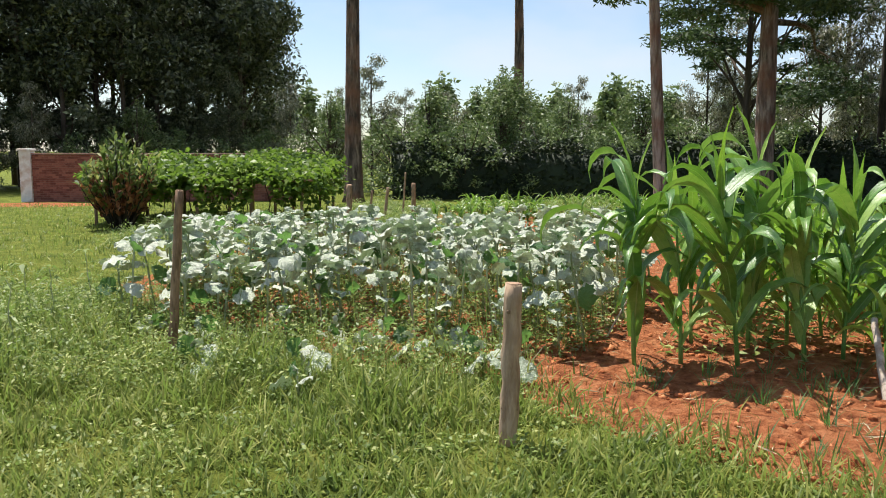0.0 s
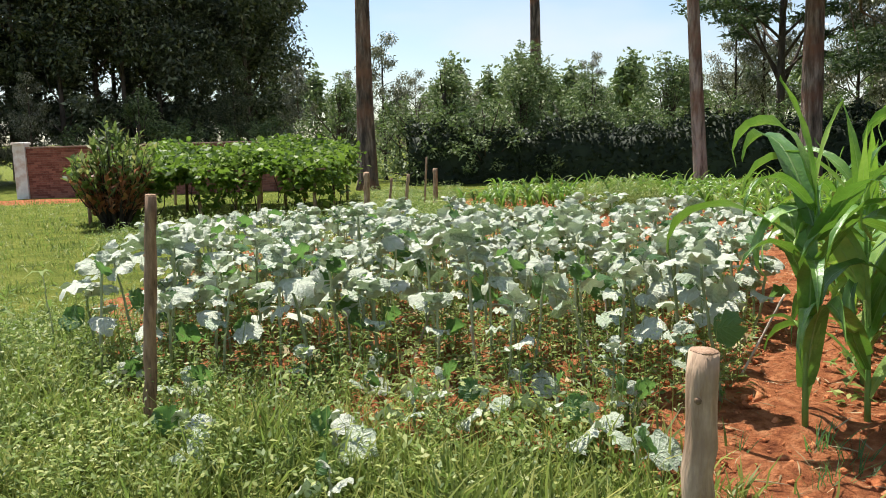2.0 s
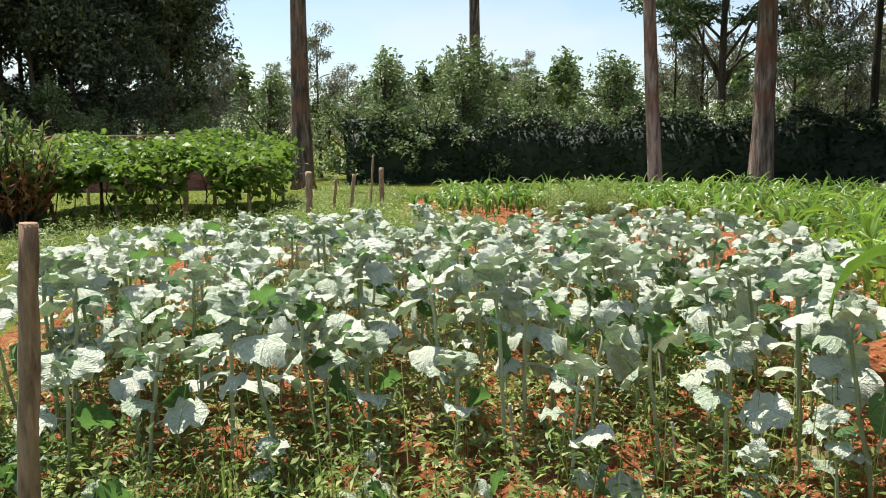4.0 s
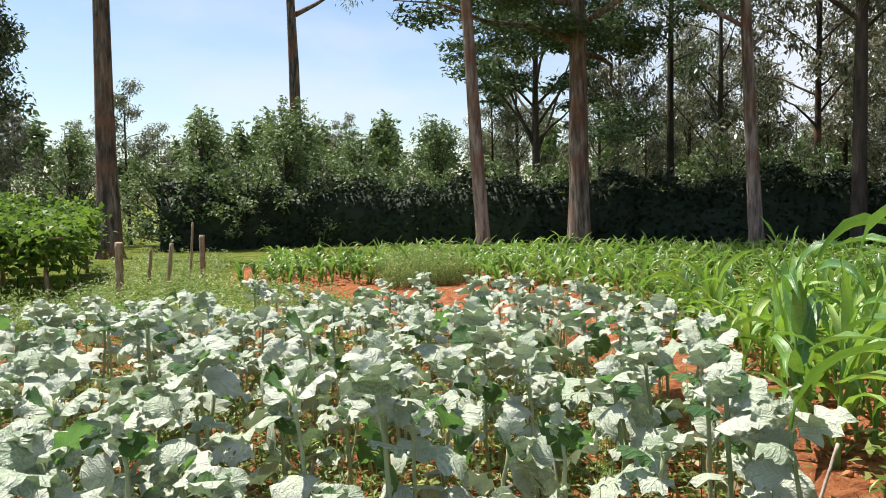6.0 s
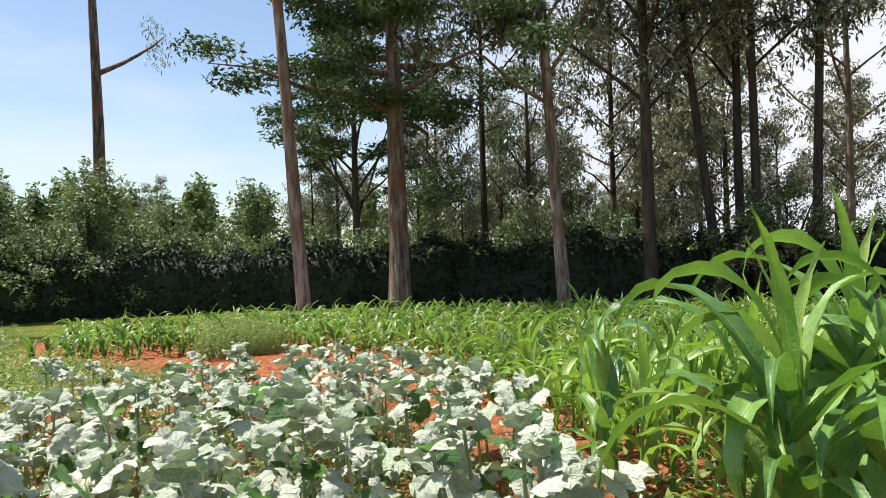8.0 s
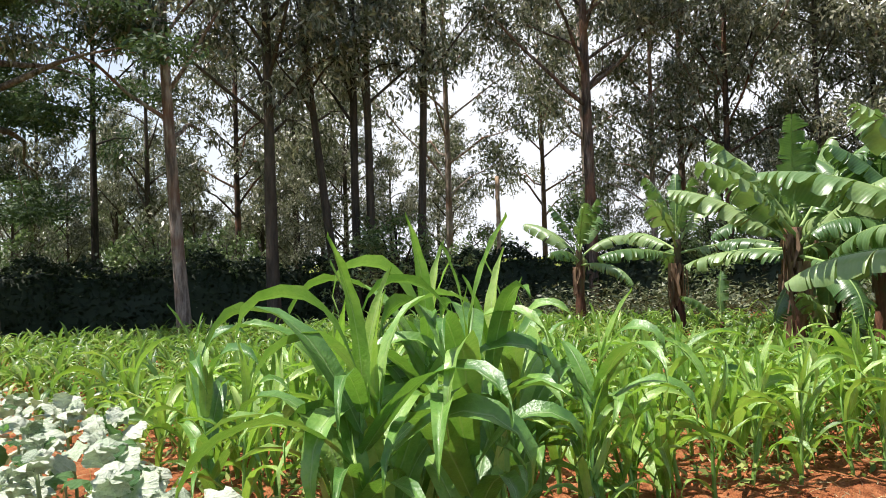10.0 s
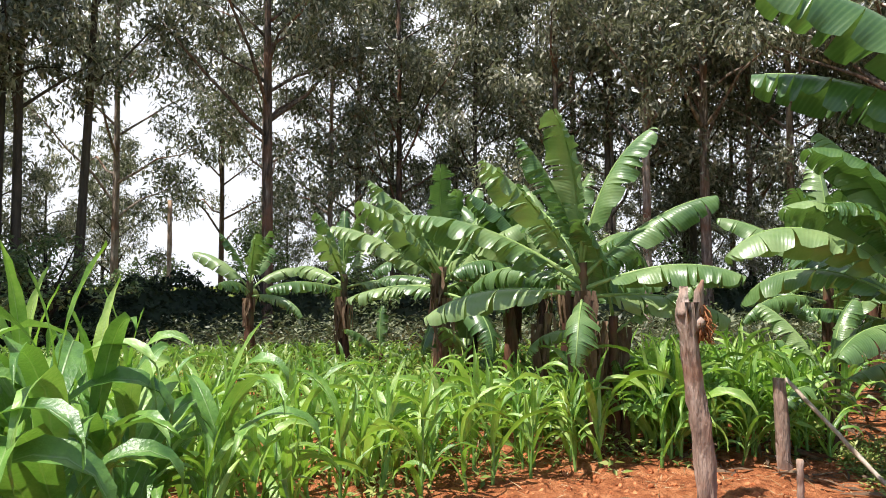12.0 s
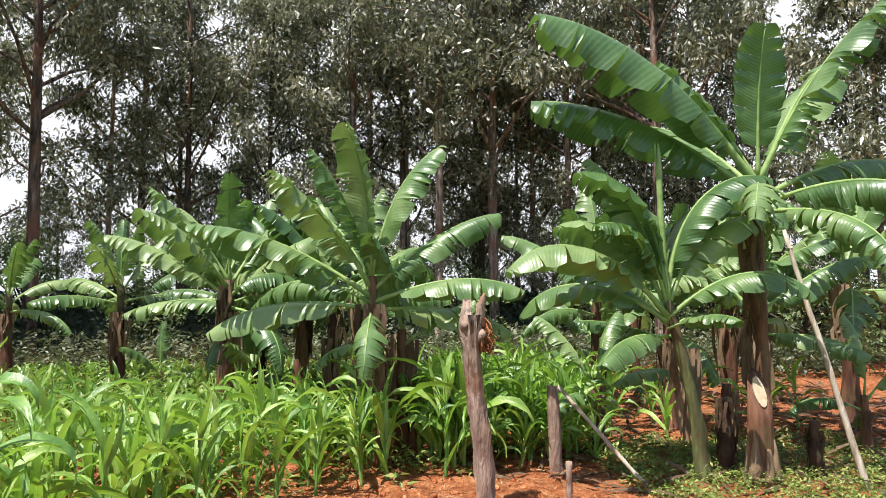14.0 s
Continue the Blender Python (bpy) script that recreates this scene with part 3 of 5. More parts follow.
spots = [(31, 10.5, 2), (32, 7, 0), (30, 1.5, 2), (29, -4.5, 0), (27, -8.0, 1), (24.5, -11, 2), (22, -13, 0), (32, -1.5, 1), (31, -9, 2), (28, -14, 1), 
         (31.5, 17.5, 0), (33, 23, 3), (29, 27, 3), (27, 31, 3), (22, 33, 3), (19, 37, 3), (36, 4, 2), (20, -17, 1),
         (18, -12, 1), (17.5, -15, 2), (31.5, 30, 3), (24, 38, 3), (28.8, -6.8, 1), (26.2, -9.8, 0), (28.6, 3.0, 2), (29.5, 11.8, 0), (30, -12, 0), (26.8, 20.6, 0), (27.8, 6.0, 1), (27.6, 0.8, 1), (29.5, -2.5, 1), (20, -11, 1), (21.5, 28.0, 0), (27.6, -4.4, 2), (30.5, -3.4, 0), (31.5, 2.2, 2), (27, 11.6, 0), (25.8, -0.6, 2)]
for i, (x, y, k) in enumerate(spots):
    s = r.uniform(0.85, 1.15)
    copy_thing(wood_kinds[k], pose(x + r.uniform(-0.7, 0.7), y + r.uniform(-0.7, 0.7), 0, 0, 0, r.uniform(0, 360)) @ Matrix.Scale(s, 4))
for i in range(26):                              # lower trees deeper in the woods
    a, d = radians(18 + 108 * (i + r.rand()) / 26), r.uniform(33, 46)
    if not 58 < math.degrees(a) < 70:
        copy_thing(wood_kinds[3], pose(math.sin(a) * d, 3.5 + math.cos(a) * d, 0, 0, 0, r.uniform(0, 360)) @ Matrix.Scale(r.uniform(0.55, 0.85), 4))
west_kinds = [plant_tree(tall_tree_meshes(60 + i, h, 0.32, first=f, spread=s, clumps=c, per=190, size=0.30, width=0.42, droop=-25, clump_size=(0.8, 1.5), leaves=M_WOODS_SHADED,
                                          bark=M_BARK_DARK), "eucalyptus_tree", "tall eucalyptus in dense woods, its leaves coloured dark for shade", m, "dark woods")
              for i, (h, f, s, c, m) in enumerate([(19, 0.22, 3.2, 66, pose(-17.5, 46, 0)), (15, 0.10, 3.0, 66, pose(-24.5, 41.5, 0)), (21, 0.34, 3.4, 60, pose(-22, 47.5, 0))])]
# dark woods on the lawn's far side
west = [(-16, 47, 2), (-19, 44, 0), (-23, 42, 2), (-27, 40, 0), (-13.5, 50, 0), (-31, 38, 2), (-26, 48, 0), (-31, 46, 0), (-35, 42, 2),
        (-25, 39, 1), (-20.5, 40.5, 1), (-16.0, 43.5, 1), (-29, 36.5, 1), (-12.2, 48, 3), (-14.5, 45.5, 1), (-18, 42.5, 3), (-22, 45.5, 1), (-24.5, 43.5, 3), (-28.5, 42.5, 1), (-12.5, 52, 1), (-15.5, 52, 1), (-19.5, 47.5, 3), (-31.5, 41.5, 3), (-27.5, 37.5, 3)]
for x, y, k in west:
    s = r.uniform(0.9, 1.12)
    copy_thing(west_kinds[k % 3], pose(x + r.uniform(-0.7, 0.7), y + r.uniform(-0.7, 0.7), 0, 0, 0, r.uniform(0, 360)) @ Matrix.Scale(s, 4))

for i in range(16):                              # low growth at the woods' foot, in the same shade-dark leaf colour
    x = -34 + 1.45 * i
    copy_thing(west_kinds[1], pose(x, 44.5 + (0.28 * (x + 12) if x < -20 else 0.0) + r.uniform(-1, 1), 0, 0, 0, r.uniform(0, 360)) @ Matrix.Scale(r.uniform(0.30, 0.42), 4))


def round_tree_meshes(seed, height, spread, n, per, size, mat):
    r = rng(seed)
    c, rad = [], []
    for i in range(n):
        u = r.uniform(0.12, 1)
        w = spread * math.sin(math.pi * min(1, 0.25 + 0.72 * u)) ** 0.8
        a = r.rand() * 6.283
        q = r.rand() ** 0.5
        c.append([math.cos(a) * w * q, math.sin(a) * w * q, u * height * 0.92])
        rad.append(r.uniform(0.07, 0.15) * height)
        if i % 4 == 0:
            for k in range(3):
                c.append([c[-1][0] + r.normal() * 0.12, c[-1][1] + r.normal() * 0.12, c[-1][2] + height * 0.07])
                rad.append(rad[-1] * 0.72)
    wood = [tube(bend((0, 0, -0.1), (0, 0, height * 0.8), 6, 0, seed, 0.05), np.linspace(height * 0.022, 0.02, 6), 7)]
    for q in c[::3]:
        wood.append(tube(bend((0, 0, q[2] * 0.45), q, 4, 0.1, seed, 0.05), [0.05, 0.035, 0.02, 0.01], 5))
    return mesh("trunk", *joined(wood), M_BARK_DARK), mesh("crown", *leaf_cloud(r, np.array(c), rad, per, size, 0.45, -15, 0.85), mat)


bush_kinds = []
for i, (h, s, n, label, m) in enumerate([(4.2, 2.2, 56, "dense green bush on the garden boundary", pose(-0.6, 31.5, 0)), (5.0, 1.7, 50, "tall loose green bush on the garden boundary", pose(2.6, 33.5, 0)),
                                         (3.2, 2.3, 52, "broad low green bush on the garden boundary", pose(0.9, 30.4, 0))]):
    me = round_tree_meshes(70 + i, h, s, n, 430, 0.145, M_BUSH)
    ob = thing("bush", label, "bush", m, "boundary bushes")
    part("trunk", me[0], ob)
    part("crown", me[1], ob)
    bush_kinds.append(ob)
bushes = [(-1.9, 31.2, 2), (4.3, 31.0, 2), (5.6, 33.0, 0), (7.2, 32.0, 2), (8.6, 34.0, 0), (10.5, 33.0, 2), (3.5, 36.0, 1), (-0.2, 35.0, 1), (11.8, 31.2, 2), (6.2, 37.5, 1),
          (13.5, 30.0, 2), (-3.2, 35, 0), (-5.5, 38, 0), (-8.0, 41, 0), (-10.0, 43, 2), (-6, 43, 1), (16.5, 31, 0), (19.0, 26.5, 2), (21.5, 24.0, 0), (22.0, 21.0, 2), (24.0, 17.0, 2),
          (25.2, 13.5, 0), (25.5, 9.5, 2), (26.3, 6.0, 2), (27.2, 2.5, 0), (27.4, -1.0, 2), (26.5, -5.0, 2), (18, 23.6, 2), (16.2, 25.8, 2), (-14, 40.5, 2), (-18, 38.5, 2), (-22.5, 36.5, 2), (-25.5, 35.5, 2), (-12.5, 42.0, 2), (-16, 40, 0), (-20, 38, 0), (-24, 37, 0), (26.3, 4.0, 0), (26.7, 0.5, 0), (26.9, -3.2, 0), (25.6, -7.2, 0), (24, -10, 0), (25.6, 7.8, 0), (18.0, 16.9, 2), (19, -9.5, 2), (21, -11, 0), (17, -11.5, 2), (23, -9, 2), (15, -13, 2), (24.3, -6.5, 0)]
for x, y, k in bushes:
    if k != 2 and r.rand() < 0.45:
        copy_thing(wood_kinds[3], pose(x, y - 0.3, 0, 0, 0, r.uniform(0, 360)) @ Matrix.Scale(r.uniform(0.38, 0.52), 4))
        continue
    copy_thing(bush_kinds[k], pose(x + r.uniform(-0.4, 0.4), y + r.uniform(-0.4, 0.4), 0, 0, 0, r.uniform(0, 360)) @ Matrix.Scale(r.uniform(0.85, 1.1), 4))
# farther trees on the skyline
far_kind = thing("distant_tree", "sunlit round-topped tree on the distant skyline", "tree", pose(19.0, 84, 0), "skyline trees")
fm = round_tree_meshes(80, 9.5, 2.4, 48, 32, 0.62, M_BUSH)
part("trunk", fm[0], far_kind)
part("crown", fm[1], far_kind)
for i in range(44):
    a = radians(-16 + 62 * (i + r.rand()) / 44)
    d = r.uniform(58, 100)
    if i % 3 == 0:
        copy_thing(wood_kinds[3], pose(math.sin(a) * d, math.cos(a) * d, 0, 0, 0, r.uniform(0, 360)) @ Matrix.Scale(d / 90 * r.uniform(0.6, 1.0), 4))
        continue
    copy_thing(far_kind, pose(math.sin(a) * d, math.cos(a) * d, 0, 0, 0, r.uniform(0, 360)) @ Matrix.Scale(d / 90 * r.uniform(0.62, 1.12), 4))

# ---- hedge ----


def hedge(points, height, depth, seed, label):
    """A clipped hedge along a line: a twiggy core under a skin of leaves, both coloured dark as shade."""
    r = rng(seed)
    Q = np.array(points, float)
    seg = np.hypot(*np.diff(Q, axis=0).T)
    s = np.concatenate([[0], np.cumsum(seg)])
    n = int(s[-1] * 800)
    u = r.rand(n) * s[-1]
    x, y = np.interp(u, s, Q[:, 0]), np.interp(u, s, Q[:, 1])
    k = np.clip(np.searchsorted(s, u) - 1, 0, len(seg) - 1)
    d = np.diff(Q, axis=0)[k] / seg[k][:, None]
    side = np.stack([-d[:, 1], d[:, 0]], -1)
    v = r.uniform(-1, 1, n)
    top = height * (1 + 0.10 * np.sin(u * 1.3) + 0.08 * np.sin(u * 3.7 + 1))
    z = np.where(r.rand(n) < 0.36, top + r.normal(size=n) * 0.12, r.rand(n) * top)
    v = np.where(z < top * 0.9, np.sign(v) * (0.75 + 0.35 * r.rand(n)), v)
    P = np.stack([x + side[:, 0] * v * depth / 2, y + side[:, 1] * v * depth / 2, np.maximum(z, 0.05)], -1)
    V0, F0 = diamond(0.5)
    skin = mesh("foliage", *scatter(V0, F0, P, turns(r.rand(n) * 6.283, r.normal(size=n) * 0.6, r.normal(size=n)), 0.10 + 0.14 * r.rand(n)), M_HEDGE_SHADED)
    ob = thing("hedge", label, "hedge")
    part("foliage", skin, ob)
    m = max(2, int(s[-1] / 0.5))
    w = np.linspace(0, s[-1], m)
    cx, cy = np.interp(w, s, Q[:, 0]), np.interp(w, s, Q[:, 1])
    T = np.gradient(np.stack([cx, cy], -1), axis=0)
    T /= np.linalg.norm(T, axis=1)[:, None]
    prof = np.array([[-0.42, 0.0], [-0.42, 0.55], [-0.3, 0.88], [0.3, 0.88], [0.42, 0.55], [0.42, 0.0]])
    hh = height * (1 + 0.08 * np.sin(w * 1.3))
    V = np.stack([cx[:, None] - T[:, 1:2] * prof[None, :, 0] * depth, cy[:, None] + T[:, 0:1] * prof[None, :, 0] * depth, hh[:, None] * prof[None, :, 1]], -1)
    V += r.normal(size=V.shape) * 0.06
    i, j = np.meshgrid(np.arange(m - 1), np.arange(5), indexing="ij")
    F = np.stack([i * 6 + j, (i + 1) * 6 + j, (i + 1) * 6 + j + 1, i * 6 + j + 1], -1).reshape(-1, 4)
    part("twig_core", mesh("twig_core", V.reshape(-1, 3), F, M_HEDGE_SHADED), ob)
    return ob


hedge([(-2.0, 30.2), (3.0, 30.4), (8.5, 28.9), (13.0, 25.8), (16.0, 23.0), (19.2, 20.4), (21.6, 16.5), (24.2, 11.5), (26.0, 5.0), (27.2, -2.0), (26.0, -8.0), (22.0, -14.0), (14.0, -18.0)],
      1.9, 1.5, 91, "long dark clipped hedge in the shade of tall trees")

# ---- vine trellis, shrub, boundary wall ----


def vine_trellis():
    r = rng(101)
    ob = thing("vine_trellis", "low post-and-wire trellis smothered in bright green vines", "trellis", pose(-5.7, 20.4, 0))
    w, d = 5.0, 5.4
    n = 15000
    x, y = r.uniform(-w / 2, w / 2, n), r.uniform(-d / 2, d / 2, n)
    top = 1.32 + 0.07 * y + 0.09 * np.sin(x * 2.1) + 0.10 * np.sin(y * 2.7 + x)
    z = top + r.normal(size=n) * 0.10
    k = n // 2
    skirt = r.rand(k) ** 1.2
    side = r.randint(0, 3, k)
    x2 = np.where(side == 0, r.uniform(-w / 2, w / 2, k), np.where(side == 1, w / 2, -w / 2) + r.normal(size=k) * 0.15)
    y2 = np.where(side == 0, -d / 2 + r.normal(size=k) * 0.2, r.uniform(-d / 2, d / 2, k))
    hang = 0.55 + 0.34 * np.sin(x2 * 3.1 + y2 * 2.3) + 0.3 * np.sin(x2 * 7.3)
    P = np.concatenate([np.stack([x, y, z], -1), np.stack([x2, y2, 1.36 + 0.07 * y2 - skirt * hang], -1)])
    V0, F0 = diamond(0.75, 0.25)
    m = len(P)
    part("vine_foliage", mesh("vine_foliage", *scatter(V0, F0, P, turns(r.rand(m) * 6.283, r.normal(size=m) * 0.5 - 0.2, r.normal(size=m) * 0.6), 0.09 + 0.10 * r.rand(m)), M_VINE), ob)
    for i, px in enumerate(np.linspace(-w / 2 + 0.1, w / 2 - 0.1, 5)):
        for j, py in enumerate(np.linspace(-d / 2 + 0.15, d / 2 - 0.15, 3)):
            post_me = mesh("post", *tube(bend((px, py, -0.1), (px + r.normal() * 0.05, py, 1.3 + 0.07 * py), 5, 0, i * 3 + j, 0.012), [0.04, 0.038, 0.035, 0.034, 0.032], 8, rough=0.06), M_WOOD)
            part("post", post_me, ob)
    for j, py in enumerate(np.linspace(-d / 2 + 0.1, d / 2 - 0.1, 3)):
        part("rail", mesh("rail", *tube(bend((-w / 2 - 0.2, py - 0.06, 1.24 + 0.07 * py), (w / 2 + 0.2, py - 0.06, 1.22 + 0.07 * py), 7, 0, 40 + j, 0.02), np.full(7, 0.025), 7), M_WOOD), ob)
    stems = [tube(bend((sx, sy, 0), (sx + r.normal() * 0.3, sy + r.normal() * 0.3, 1.2), 6, 0, q, 0.05), np.full(6, 0.012), 5)
             for q, (sx, sy) in enumerate(zip(r.uniform(-w / 2, w / 2, 26), r.uniform(-d / 2, d / 2, 26)))]
    tagged(part("vine_stems", mesh("vine_stems", *joined(stems), M_BARK_DARK), ob), kind="stuff")


vine_trellis()


def croton_shrub():
    r = rng(111)
    ob = thing("croton_shrub", "upright shrub with green tips and rusty red lower leaves", "shrub", pose(-7.1, 16.9, 0))
    shoots, low, high_ = [], [], []
    for i in range(90):
        a, q = r.rand() * 6.283, r.rand() ** 0.6
        base = np.array([math.cos(a) * 0.22 * q, math.sin(a) * 0.22 * q, 0.0])
        tip = np.array([math.cos(a) * 0.85 * q, math.sin(a) * 0.85 * q, r.uniform(0.9, 2.15) * (1.1 - 0.35 * q)])
        shoots.append(tube(bend(base, tip, 5, 0.05, i, 0.03), [0.02, 0.017, 0.013, 0.01, 0.005], 5))
        for f in np.linspace(0.3, 1.0, 26):
            (high_ if f * tip[2] > 0.80 + 0.30 * r.normal() else low).append((base * (1 - f) + tip * f, a + r.normal() * 1.4))
    V0, F0 = leaf_shape(0.42, 0.2)
    for nm, pts, mat in (("red_foliage", low, M_CROTON_RED), ("green_foliage", high_, M_CROTON)):
        P = np.array([q[0] for q in pts])
        n = len(P)
        part(nm, mesh(nm, *scatter(V0, F0, P, turns(np.array([q[1] for q in pts]), 1.0 + r.normal(size=n) * 0.35, r.normal(size=n) * 0.5), 0.13 + 0.12 * r.rand(n)), mat), ob)
    part("branch_frame", mesh("branch_frame", *joined(shoots), M_BARK_DARK), ob)


croton_shrub()


def box(x0, x1, y0, y1, z0, z1, b=0.0):
    """A box with its upper edges bevelled by b."""
    V = np.array([[x0, y0, z0], [x1, y0, z0], [x1, y1, z0], [x0, y1, z0], [x0, y0, z1 - b], [x1, y0, z1 - b], [x1, y1, z1 - b], [x0, y1, z1 - b],
                  [x0 + b, y0 + b, z1], [x1 - b, y0 + b, z1], [x1 - b, y1 - b, z1], [x0 + b, y1 - b, z1]], float)
    F = [[0, 3, 2, 1], [8, 9, 10, 11]] + [[i, (i + 1) % 4, 4 + (i + 1) % 4, 4 + i] for i in range(4)] + [[4 + i, 4 + (i + 1) % 4, 8 + (i + 1) % 4, 8 + i] for i in range(4)]
    return V, np.array(F)


def boundary_wall():
    r = rng(121)
    ob = thing("brick_boundary_wall", "low red brick boundary wall with a white end pillar", "wall", pose(-15.0, 27.9, 0, 0, 0, 4), kind="structure")
    L, H = 9.5, 1.72
    part("mortar", mesh("mortar", *box(0.1, L, 0.015, 0.205, -0.1, H - 0.01), M_MORTAR, smooth=False), ob)
    bricks = []
    for row in range(22):
        z = row * 0.078
        for i in range(-1, int(L / 0.23) + 1):
            x = max(0.1, i * 0.23 + (0.115 if row % 2 else 0))
            e = min(L, i * 0.23 + (0.115 if row % 2 else 0) + 0.22)
            if e - x > 0.03:
                o = r.normal() * 0.002
                bricks.append(box(x, e, o, 0.22 + o, z, z + 0.068, 0.004))
    part("bricks", mesh("bricks", *joined(bricks), M_BRICK, smooth=False), ob, "joined courses of red brick")
    ob.children[-1]["kind"] = "stuff"
    cap = [box(0.05, L, -0.03, 0.25, H - 0.004, H + 0.045, 0.015)]
    part("coping", mesh("coping", *joined(cap), M_MORTAR, smooth=False), ob, "thin pale mortar coping")
    pil = joined([box(-0.3, 0.1, -0.09, 0.31, -0.1, 1.85, 0.02), box(-0.34, 0.14, -0.13, 0.35, 1.85, 1.93, 0.03)])
    part("pillar", mesh("pillar", *pil, M_LIME, smooth=False), ob, "white limewashed square pillar")


boundary_wall()

# ---- kale ----


def blade(L, rows, cols, half_width, spine, lift, seed):
    """A leaf as a grid: spine(u) gives x and z along it, half_width(u) its breadth, lift(u, v) its waves."""
    u = np.linspace(0, 1, rows)
    v = np.linspace(-1, 1, cols)
    U, W = np.meshgrid(u, v, indexing="ij")
    sx, sz = spine(U)
    hw = half_width(U)
    V = np.stack([sx * L, hw * W * L, sz * L + lift(U, W) * L], -1).reshape(-1, 3)
    i, j = np.meshgrid(np.arange(rows - 1), np.arange(cols - 1), indexing="ij")
    F = np.stack([i * cols + j, (i + 1) * cols + j, (i + 1) * cols + j + 1, i * cols + j + 1], -1).reshape(-1, 4)
    return V, F, np.stack([U.ravel(), W.ravel() * 0.5 + 0.5], -1)


def kale_leaf_mesh(seed, mat):
    """A broad rounded leaf on a bare leaf stalk, puckered between its veins, its rim waved and notched."""
    r = rng(seed)
    ph, amp, dr, cup = r.rand(4) * 6.283, r.uniform(0.04, 0.085), r.uniform(0.4, 1.1), r.uniform(-0.20, 0.12)
    pet = 0.28

    def half(u):
        w = np.clip((u - pet) / (1 - pet), 0, 1)
        body = 0.40 * np.sin(math.pi * (0.05 + 0.93 * w) ** 0.74) ** 0.5 * (1 + 0.10 * np.sin(w * 16 + ph[0]) + 0.10 * np.sin(w * 27 + ph[1]))
        return np.where(u < pet, 0.022, np.maximum(body, 0.02))

    def spine(u):
        return u - 0.10 * dr * u ** 3, 0.30 * u - dr * 0.60 * u ** 2.6

    def lift(u, w):
        on = np.clip((u - pet) / 0.08, 0, 1)
        return on * (amp * np.sin(u * 19 + ph[2] + 1.8 * w) * np.abs(w) ** 1.6 + cup * np.abs(w) ** 1.6 + 0.012 * np.sin((u - 0.3 * np.abs(w)) * 42) * np.abs(w))
    V, F, uv = blade(1.0, 15, 8, half, spine, lift, seed)
    return mesh("leaf", V, F, mat, uv)


kale_pale = [kale_leaf_mesh(200 + i, M_KALE) for i in range(8)]
kale_dark = [kale_leaf_mesh(210 + i, M_KALE_GREEN) for i in range(3)]


def kale_plant(seed, height, leaves, label):
    r = rng(seed)
    ob = thing("kale_plant", label, "kale", pose(0, 0, -50), "kale bed")
    zs = np.linspace(0, height, 9)
    P = np.stack([r.normal(size=9).cumsum() * 0.006, r.normal(size=9).cumsum() * 0.006, zs - 0.03], -1)
    part("stem", mesh("stem", *tube(P, np.linspace(0.011, 0.009, 9) * (1 + 0.12 * r.normal(size=9)), 7, rough=0.07, seed=seed), M_KALE_STEM), ob)
    for i in range(leaves):
        f = i / max(1, leaves - 1)
        me = kale_dark[r.randint(3)] if r.rand() < 0.24 else kale_pale[r.randint(8)]
        L = (0.255 - 0.12 * f) * r.uniform(0.72, 1.2)
        a = i * 137.5 + r.normal() * 20
        up = 4 + 62 * f + r.normal() * 14
        z = height * (0.80 + 0.20 * f) if i > 1 else height * r.uniform(0.5, 0.78)
        top = P[min(8, int(z / height * 8))]
        m = pose(top[0], top[1], z - 0.03) @ pose(0, 0, 0, 0, 0, a) @ pose(0, 0, 0, r.normal() * 30, -up, 0) @ Matrix.Scale(L, 4)
        part("leaf", me, ob, m=m)
    return ob


kale_kinds = [kale_plant(220 + i, h, n, "tall kale plant with a bare stem and waxy grey-green leaves") for i, (h, n) in
              enumerate([(0.84, 10), (0.74, 10), (0.90, 11), (0.66, 9), (0.78, 10), (0.58, 9)])]
low_kale = kale_plant(240, 0.20, 4, "small young kale plant with pale leaves near the ground")
r = rng(230)
kale_spots = []
for y in np.arange(5.1, 13.1, 0.355):
    for x in np.arange(-3.4, 2.6, 0.355):
        px, py = x + r.uniform(-0.13, 0.13), y + r.uniform(-0.13, 0.13)
        short = py < 6.35 - 0.45 * max(0.0, px)          # the picked-over front of the bed
        if inside(px, py, KALE_BED) and r.rand() < (0.45 if short else 0.93 if py < 10.5 else 0.6):
            kale_spots.append((px, py, short))
kale_spots.sort(key=lambda q: q[2])
for i, (x, y, short) in enumerate(kale_spots):
    far = np.clip((y - 8.5) / 5, 0, 1)
    s = r.uniform(0.9, 1.12) * (1 - 0.35 * far) * (r.uniform(0.42, 0.72) if short else 1.0)
    m = pose(x, y, on_ground(x, y), r.normal() * 4, r.normal() * 4, r.uniform(0, 360)) @ Matrix.Scale(s, 4)
    k = kale_kinds[r.randint(6)]
    if i < 6:
        kale_kinds[i].matrix_basis = unscaled(m)
    else:
        copy_thing(k, m)
first = True
for x, y in [(-1.9, 5.9), (-0.98, 5.15), (-0.9, 6.0), (0.26, 5.3), (0.0, 5.95), (-0.26, 5.6), (0.42, 4.95), (-2.4, 6.2), (-0.92, 4.7), (-1.74, 5.26), (-0.6, 5.5), (-0.45, 5.75), (0.15, 5.6), (0.55, 5.55)]:
    m = pose(x, y, on_ground(x, y), 0, 0, r.uniform(0, 360)) @ Matrix.Scale(r.uniform(0.7, 1.05), 4)
    if first:
        low_kale.matrix_basis = unscaled(m)
        first = False
    else:
        copy_thing(low_kale, m)

# ---- maize ----


